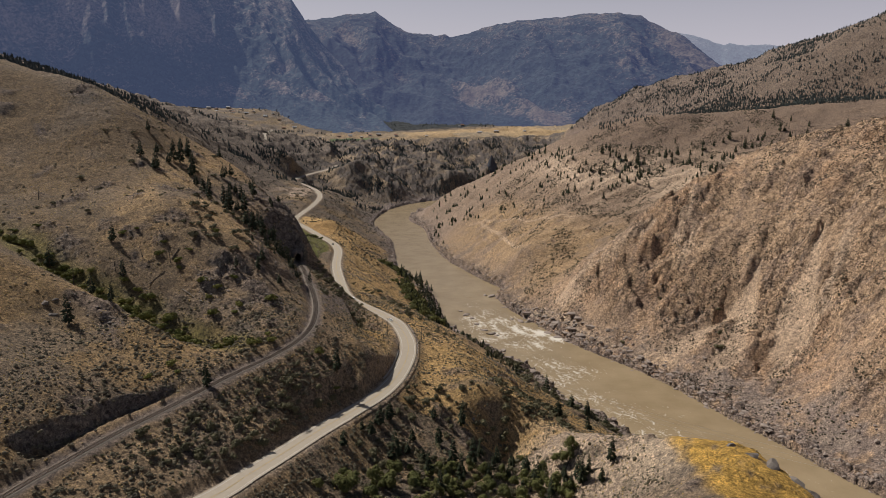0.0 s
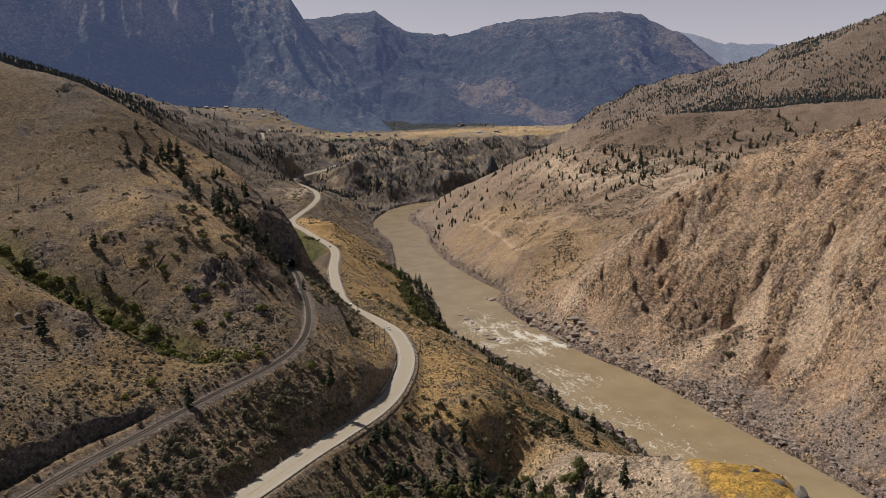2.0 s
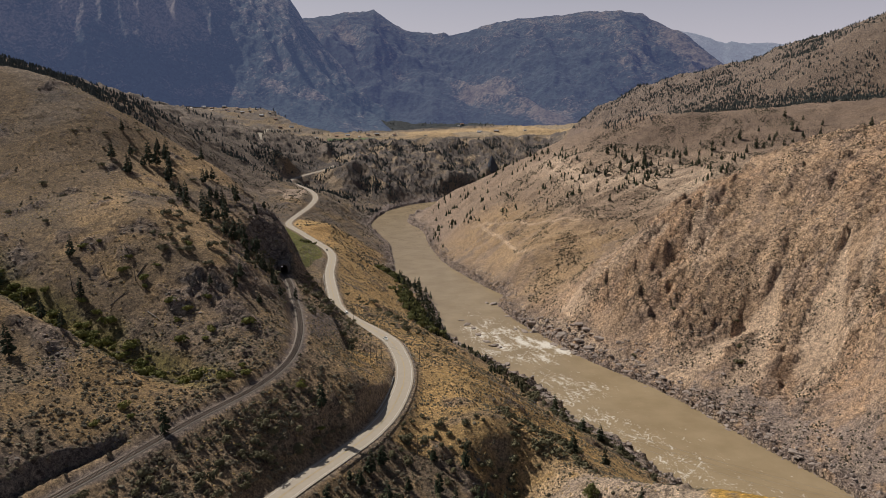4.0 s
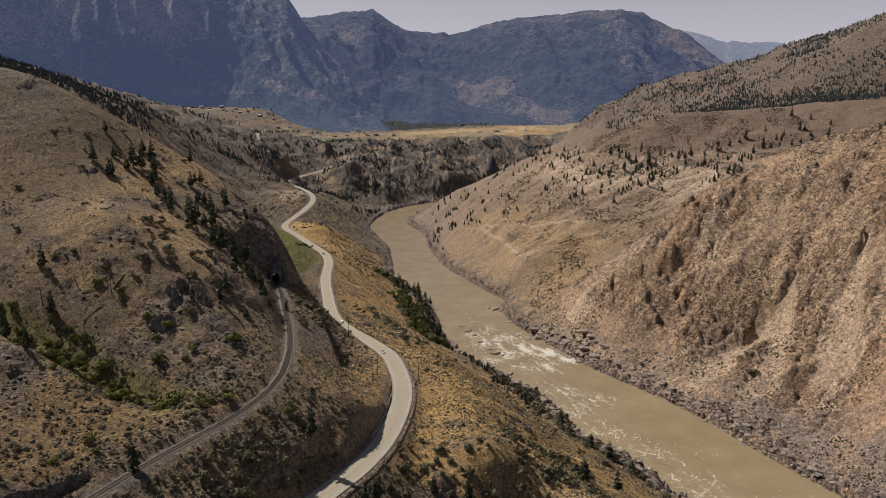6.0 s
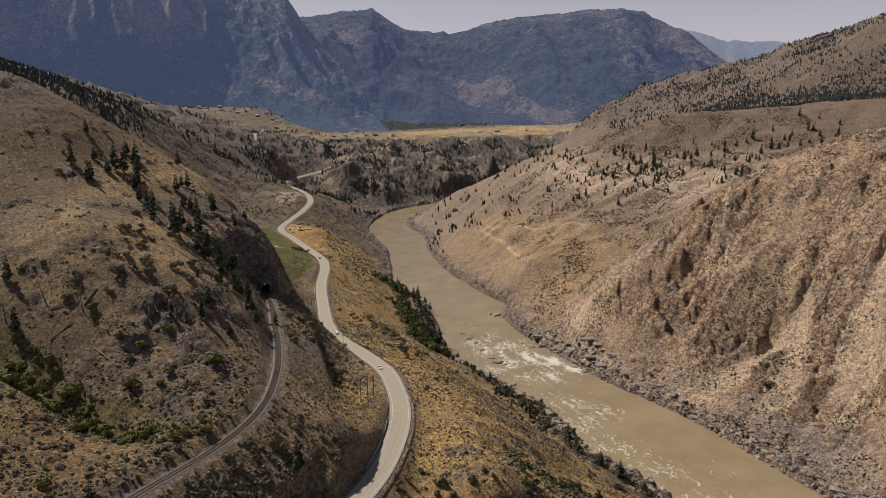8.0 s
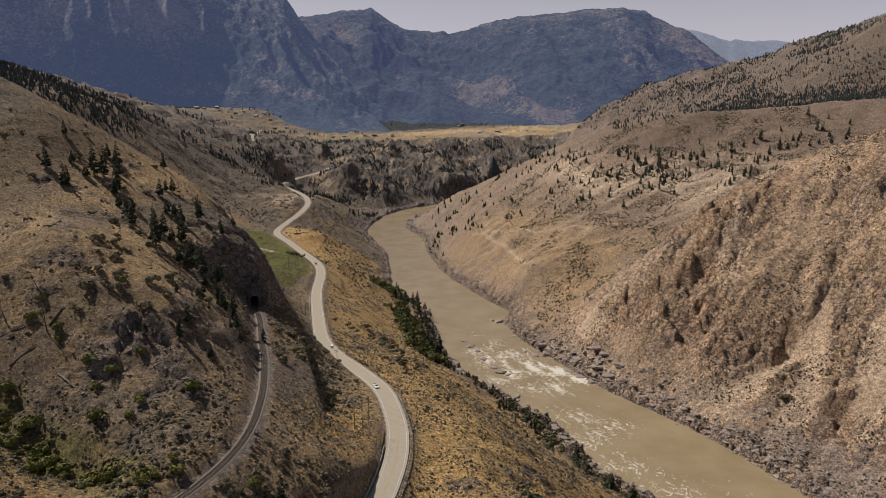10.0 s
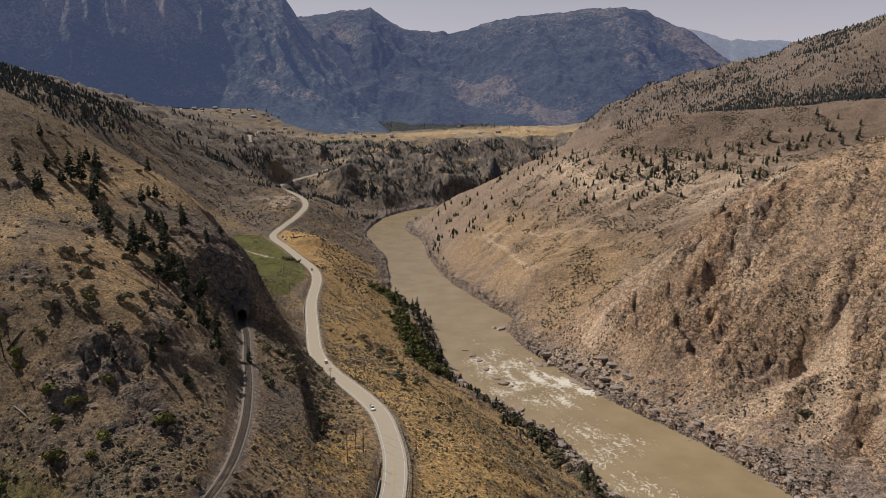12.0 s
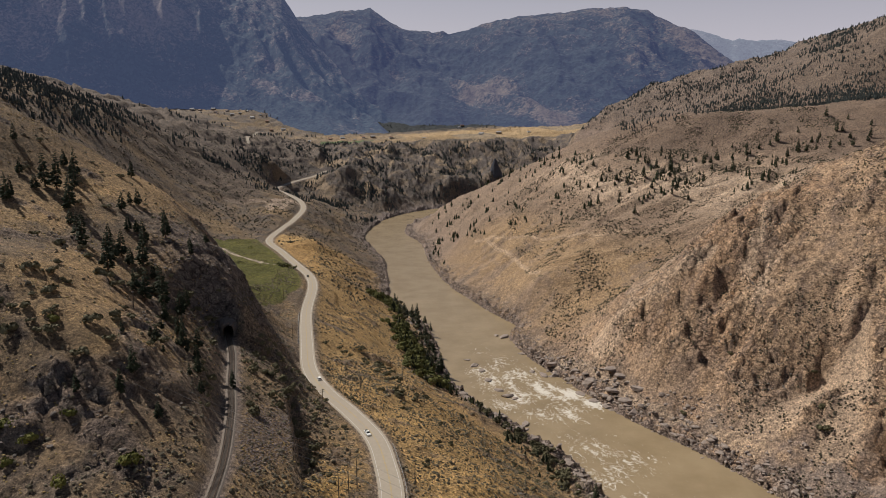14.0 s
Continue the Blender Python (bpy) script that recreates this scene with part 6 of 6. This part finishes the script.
def hull(profile, half_low, half_high):
    """A vehicle's body from its side profile (y, z), narrower above."""
    bm = bmesh.new()
    zs = [p[1] for p in profile]
    lo, hi = min(zs), max(zs)
    sides = []
    for s in (-1, 1):
        sides.append([bm.verts.new((s * (half_low + (half_high - half_low) * (z - lo) / (hi - lo)), y, z)) for y, z in profile])
    bm.faces.new(sides[0])
    bm.faces.new(sides[1][::-1])
    n = len(profile)
    for i in range(n):
        bm.faces.new((sides[0][i], sides[1][i], sides[1][(i + 1) % n], sides[0][(i + 1) % n]))
    bmesh.ops.recalc_face_normals(bm, faces=bm.faces)
    bmesh.ops.bevel(bm, geom=list(bm.edges), offset=0.07, segments=2, affect="EDGES")
    return bm


def vehicle(name, y, offset, flip, paint, label, truck):
    x0, y0, z0, head = on_road(y, offset)
    thing = tagged(new(name), label, name.split("_")[-1])
    thing.matrix_world = pose(x0, y0, z0 + 0.05, 0, 0, head + (180 if flip else 0))
    ln = 2.75 if truck else 2.2
    part("body", hull([(-ln, 0.45), (-ln, 1.02), (ln * 0.42, 1.06), (ln * 0.92, 0.98), (ln, 0.85), (ln, 0.42)], 0.93, 0.9), paint, thing)
    back = -0.35 if truck else -1.7
    part("cab", hull([(back - 0.15, 0.95), (back, 1.72), (0.75, 1.74), (1.35, 1.0)], 0.86, 0.72), paint, thing)
    for nm, prof, w in (("side_window", [(back + 0.05, 1.1), (back + 0.12, 1.58), (0.68, 1.6), (1.05, 1.1)], 0.845),):
        bm = bmesh.new()
        for s in (-1, 1):
            bm.faces.new([bm.verts.new((s * (0.875 - 0.14 * (z - 0.95) / 0.8), yy, z)) for yy, z in prof])
        part(nm, bm, GLASSY, thing, "dark side glass")
    for nm, ya, za, yb, zb in (("windscreen", 1.34, 1.06, 0.84, 1.66), ("rear_window", back - 0.13, 1.1, back - 0.02, 1.64)):
        bm = bmesh.new()
        e = 0.035 if nm == "windscreen" else -0.035
        bm.faces.new([bm.verts.new(q) for q in ((-0.72, ya + e, za), (0.72, ya + e, za), (0.66, yb + e, zb), (-0.66, yb + e, zb))])
        part(nm, bm, GLASSY, thing, "dark glass")
    if truck:
        bm = bmesh.new()
        box(bm, 0, -1.62, 1.06, 1.5, 2.05, 0.05)
        part("bed", bm, RUBBER, thing, "dark truck bed")
    for s in (-1, 1):
        for yy in (-ln * 0.62, ln * 0.62):
            wheel(thing, s * 0.84, yy, 0.38, 0.26)
        bm = bmesh.new()
        box(bm, s * 0.72, ln + 0.0, 0.78, 0.3, 0.06, 0.16)
        part("headlight", bm, STEEL, thing, "clear headlight")
        bm = bmesh.new()
        box(bm, s * 0.78, -ln - 0.0, 0.85, 0.18, 0.06, 0.24)
        part("tail_light", bm, LAMPGLASS, thing, "red tail light")


vehicle("pickup_truck", 466, 1.9, True, WHITECAR, "white pickup truck driving on the highway", True)
vehicle("white_car", 548, -1.9, False, WHITECAR, "white car on the highway near the cliff", False)
vehicle("dark_car", 872, 1.9, True, DARKCAR, "dark car on the far stretch of highway", False)


# ---- logs, snags, rocks in the river, tarpaulin ----
def log(x, y, length, turn, mat, label):
    z = float(ground_z(x, y))
    dx, dy = math.cos(radians(turn)) * length / 2, math.sin(radians(turn)) * length / 2
    thing = tagged(new("fallen_log"), label, "log", "logs on the hill")
    bm = bmesh.new()
    a = Vector((x - dx, y - dy, float(ground_z(x - dx, y - dy)) + 0.3))
    b = Vector((x + dx, y + dy, float(ground_z(x + dx, y + dy)) + 0.3))
    c = (a + b) / 2 + Vector((0, 0, 0.15))
    tube(bm, a, c, 0.3, 0.24, 7)
    tube(bm, c, b, 0.24, 0.12, 7)
    part("stem", bm, mat, thing)
    for k in (0.3, 0.55, 0.8):
        bm = bmesh.new()
        q = a.lerp(b, k)
        tube(bm, q, q + Vector((0.5 - k, 0.8 * (1 if k < 0.5 else -1), 0.9)), 0.07, 0.02, 5)
        part("branch_stub", bm, mat, thing)


log(-131, 354.5, 9, -30, DEADWOOD, "silvery white fallen trunk on the dry slope")
log(-150, 362, 10, 60, CHARRED, "blackened fallen trunk on the hillside")
log(-158, 371, 9, 40, CHARRED, "blackened fallen trunk on the hillside")
log(-145, 378, 8, 75, CHARRED, "blackened fallen trunk on the hillside")
log(64, 296, 9, 55, CHARRED, "dark fallen trunk on the pale bluff")
log(80, 284, 6, 50, CHARRED, "dark fallen trunk on the pale bluff")


def snag(x, y, height, lean, seed):
    r = np.random.default_rng(seed)
    thing = tagged(new("dead_tree"), "bare dead conifer snag with broken branches", "tree", "dead trees on the hill")
    thing.matrix_world = pose(x, y, float(ground_z(x, y)), lean, 0, r.uniform(0, 360))
    bm = bmesh.new()
    tube(bm, (0, 0, -0.8), (0, 0, height), 0.26, 0.05, 7)
    part("trunk", bm, CHARRED, thing)
    for k in range(9):
        z, a, q = height * r.uniform(0.3, 0.95), r.uniform(0, 6.28), r.uniform(0.5, 1.5)
        bm = bmesh.new()
        tube(bm, (0, 0, z), (q * math.cos(a), q * math.sin(a), z + r.uniform(-0.4, 0.3)), 0.06, 0.015, 4)
        part("branch", bm, CHARRED, thing)


for k, (x, y, h, le) in enumerate(((-167, 359, 9, 3), (-173, 364, 10, 5), (-249, 431, 12, 8), (-162, 374, 8, 12), (-186, 345, 9, 4), (-146, 372, 9, 3), (-154, 385, 8, 20), (-120, 440, 8, 4))):
    snag(x, y, h, le, 200 + k)


def rock_mesh(seed, flat):
    """A faceted block: a ball cut by random planes, then roughened."""
    r = np.random.default_rng(seed)
    cuts = [(Vector(r.normal(0, 1, 3)).normalized(), r.uniform(0.5, 0.85)) for _ in range(13)]
    bm = bmesh.new()
    bmesh.ops.create_icosphere(bm, subdivisions=3, radius=1)
    for v in bm.verts:
        p = v.co.copy()
        for n, d in cuts:
            over = p.dot(n) - d
            if over > 0:
                p -= n * over
        p *= 1 + 0.07 * noise.noise(p * 3.1 + Vector((seed, 0, 0)))
        v.co = (p.x * 1.25, p.y * 0.85, p.z * flat * 1.3)
    me = bpy.data.meshes.new("river_rock")
    bm.to_mesh(me)
    bm.free()
    me.materials.append(STONE)
    return me


ROCKS = [rock_mesh(k, f) for k, f in ((1, 0.34), (2, 0.42), (3, 0.3), (4, 0.5))]
for k, (x, y, s) in enumerate(((33, 829, 3.5), (40, 812, 5.5), (46, 800, 4.5), (51, 774, 4.5), (58, 749, 5), (64, 737, 6), (70, 731, 3.5), (94, 795, 3.5), (104, 786, 6), (111, 781, 3.5), (140, 726, 6), (147, 712, 6),
                                  (72, 681, 5), (66, 668, 3), (90, 845, 4), (97, 838, 2.5), (80, 900, 7), (70, 905, 4), (130, 740, 5), (98, 600, 4), (108, 590, 3), (120, 540, 3), (86, 640, 4), (128, 505, 3))):
    o = tagged(new("river_rock", ROCKS[k % 4]), "dark wet rock standing out of the rapids", "rock", "rocks in the river")
    o.matrix_world = pose(x, y, -0.2, 0, 0, 37 * k) @ Matrix.Diagonal((s, s, s * 0.8, 1))

r6 = np.random.default_rng(6)
for k in range(34):
    x, y = float(r6.uniform(112, 172)), float(r6.uniform(684, 800))
    if 0 < float(sample(INLAND, np.array([x]), np.array([y]))[0]) < 26 and x > 95:
        s = float(r6.uniform(2.5, 6.5))
        o = tagged(new("shore_rock", ROCKS[k % 4]), "large grey rock slab on the point by the rapids", "rock", "slabs on the point")
        o.matrix_world = pose(x, y, float(ground_z(x, y)) + 0.1, 0, 0, float(r6.uniform(-40, 40))) @ Matrix.Diagonal((s, s, s, 1))

for k in range(150):
    west = k % 5 < 3
    line = WEST_LINE if west else EAST_LINE
    q = line[(line[:, 1] > 470) & (line[:, 1] < (760 if west else 680))]
    x, y, _ = q[int(r6.integers(0, len(q)))]
    off = float(r6.uniform(0, 13))
    x, y = float(x + (-0.85 if west else 0.85) * off + r6.uniform(-8, 8) * 0.4), float(y + (-0.4 if west else 0.4) * off + r6.uniform(-8, 8))
    s = float(r6.uniform(1.4, 4.2))
    o = tagged(new("shore_rock", ROCKS[k % 4]), "grey rock slab on the stony river shore", "rock", "slabs along the shore")
    o.matrix_world = pose(x, y, max(float(ground_z(x, y)), -0.3), 0, 0, float(r6.uniform(0, 360))) @ Matrix.Diagonal((s, s, s * 0.9, 1))

def pinnacle(x, y, wide, high):
    """A steep wedge of rock, broken along its edges; stands for a shaded cliff face, with the shade in its dark colour.
    """
    r = np.random.default_rng(33)
    bm = bmesh.new()
    rows = []
    for k in range(8):
        u = k / 7
        w = wide / 2 * (1 - u) ** 0.9 + 0.6
        rows.append([bm.verts.new((w * math.cos(a) * r.uniform(0.88, 1.1), w * 0.6 * math.sin(a) * r.uniform(0.85, 1.15) + 0.25 * wide * u, high * u - 6)) for a in np.linspace(0, 2 * math.pi, 11)[:-1]])
    for a, b in zip(rows[:-1], rows[1:]):
        for i in range(10):
            bm.faces.new((a[i], a[(i + 1) % 10], b[(i + 1) % 10], b[i]))
    bm.faces.new(rows[-1])
    bmesh.ops.recalc_face_normals(bm, faces=bm.faces)
    ob = part("rock_pinnacle", bm, SHADED_ROCK)
    ob.matrix_world = pose(x, y, float(ground_z(x, y)))
    tagged(ob, "steep rock pinnacle in shade-dark colour for a shaded cliff above the far bend of the river", "rock")


# bluish shade of the cliff face put into the rock colour
SHADED_ROCK = plain("shade_dark_rock", (0.06, 0.065, 0.08), 0.9, 0.15, 0.25, 0.4)
pinnacle(182, 2140, 46, 54)

CRAGS = [rock_mesh(k, f) for k, f in ((11, 0.45), (12, 0.5), (13, 0.4))]
for me in CRAGS:
    me.materials[0] = OUTCROP
for k, (x, y, s) in enumerate(((122, 243, 4), (128, 237, 5), (133, 231, 5), (137, 226, 4), (118, 250, 2.5), (134, 246, 3), (-182, 311, 2.6), (-176, 306, 2.2), (-179, 315, 2))):
    o = tagged(new("outcrop_boulder", CRAGS[k % 3]), "dark weathered rock jutting from the slope", "rock", "outcrops of the slopes")
    o.matrix_world = pose(x, y, float(ground_z(x, y)) - 0.25 * s, 0, 0, 53 * k) @ Matrix.Diagonal((s, s, s, 1))

bm = bmesh.new()
grid = [[bm.verts.new((u * 2.4, w * 1.8, 1.7 - 1.5 * abs(w) ** 1.3 + 0.12 * math.sin(5 * u + 3 * w))) for u in np.linspace(-1, 1, 9)] for w in np.linspace(-1, 1, 9)]
for a in range(8):
    for b in range(8):
        bm.faces.new((grid[a][b], grid[a][b + 1], grid[a + 1][b + 1], grid[a + 1][b]))
bmesh.ops.solidify(bm, geom=list(bm.faces), thickness=0.04)
tarp = part("tarpaulin_shelter", bm, BLUETARP)
tarp.matrix_world = pose(82, 570, float(ground_z(82, 570)) - 0.1, 0, 0, 25)
tagged(tarp, "small blue tarpaulin shelter on the rocky bank", "tent")


# ---- houses on the high flat ----
def house(x, y, w, d, h, turn, wallm, roofm, label):
    thing = tagged(new("house"), label, "house", "houses on the high flat")
    thing.matrix_world = pose(x, y, float(ground_z(x, y)) - 0.3, 0, 0, turn)
    bm = bmesh.new()
    box(bm, 0, 0, h / 2, w, d, h)
    wall = part("wall", bm, wallm, thing)
    bm = bmesh.new()
    e = 0.5
    v = [bm.verts.new(q) for q in ((-w / 2 - e, -d / 2 - e, h - 0.1), (w / 2 + e, -d / 2 - e, h - 0.1), (w / 2 + e, d / 2 + e, h - 0.1), (-w / 2 - e, d / 2 + e, h - 0.1), (-w / 2 - e, 0, h + d * 0.28), (w / 2 + e, 0, h + d * 0.28))]
    for q in ((0, 1, 5, 4), (2, 3, 4, 5), (0, 4, 3), (1, 2, 5), (3, 2, 1, 0)):
        bm.faces.new([v[k] for k in q])
    part("roof", bm, roofm, thing)
    for k in (-0.28, 0.28):
        bm = bmesh.new()
        box(bm, w * k, -d / 2 - 0.02, h * 0.55, w * 0.18, 0.08, h * 0.35)
        part("window", bm, GLASSY, wall)
    bm = bmesh.new()
    box(bm, 0, -d / 2 - 0.03, h * 0.36, 1.1, 0.08, h * 0.7)
    part("door", bm, BROWNWALL, wall)


for k, (x, y) in enumerate(((-412, 2511), (-357, 2616), (-319, 2647), (-271, 2609), (-242, 2636), (-211, 2658), (111, 2980), (125, 3000), (171, 2553), (-26, 2542), (-141, 2586), (233, 2564), (341, 2597), (-600, 2780), (-700, 2900), (-760, 2950), (-820, 2980), (-880, 3000), (-680, 2950), (-920, 2960), (-960, 2985), (-1000, 2950), (-850, 2930), (-780, 2910), (-740, 2985), (-640, 2890), (-560, 2800), (-900, 2900), (-830, 2890))):
    s = 0.75 + 0.25 * (k % 3)
    house(x, y, 13 * s, 9 * s, 4.2 * s, 23 * k % 60 - 30, PALEWALL if k % 2 == 0 else BROWNWALL, (ROOFING, ROOFRED)[k % 3 == 1], "small pale farmhouse on a dry field" if k % 2 == 0 else "small brown farmhouse on a dry field")

far_track = dense([(-490, 2020, 0), (-521, 2130, 0), (-530, 2230, 0), (-600, 2600, 0), (-606, 2700, 0)], 8)
far_track[:, 2] = ground_z(far_track[:, 0], far_track[:, 1]) + 0.6
tagged(new("road_far", ribbon("road_far", far_track, 7, -7, 0.3, ASPHALT)), "pale gravel road climbing the far hillside", "road", kind="structure")
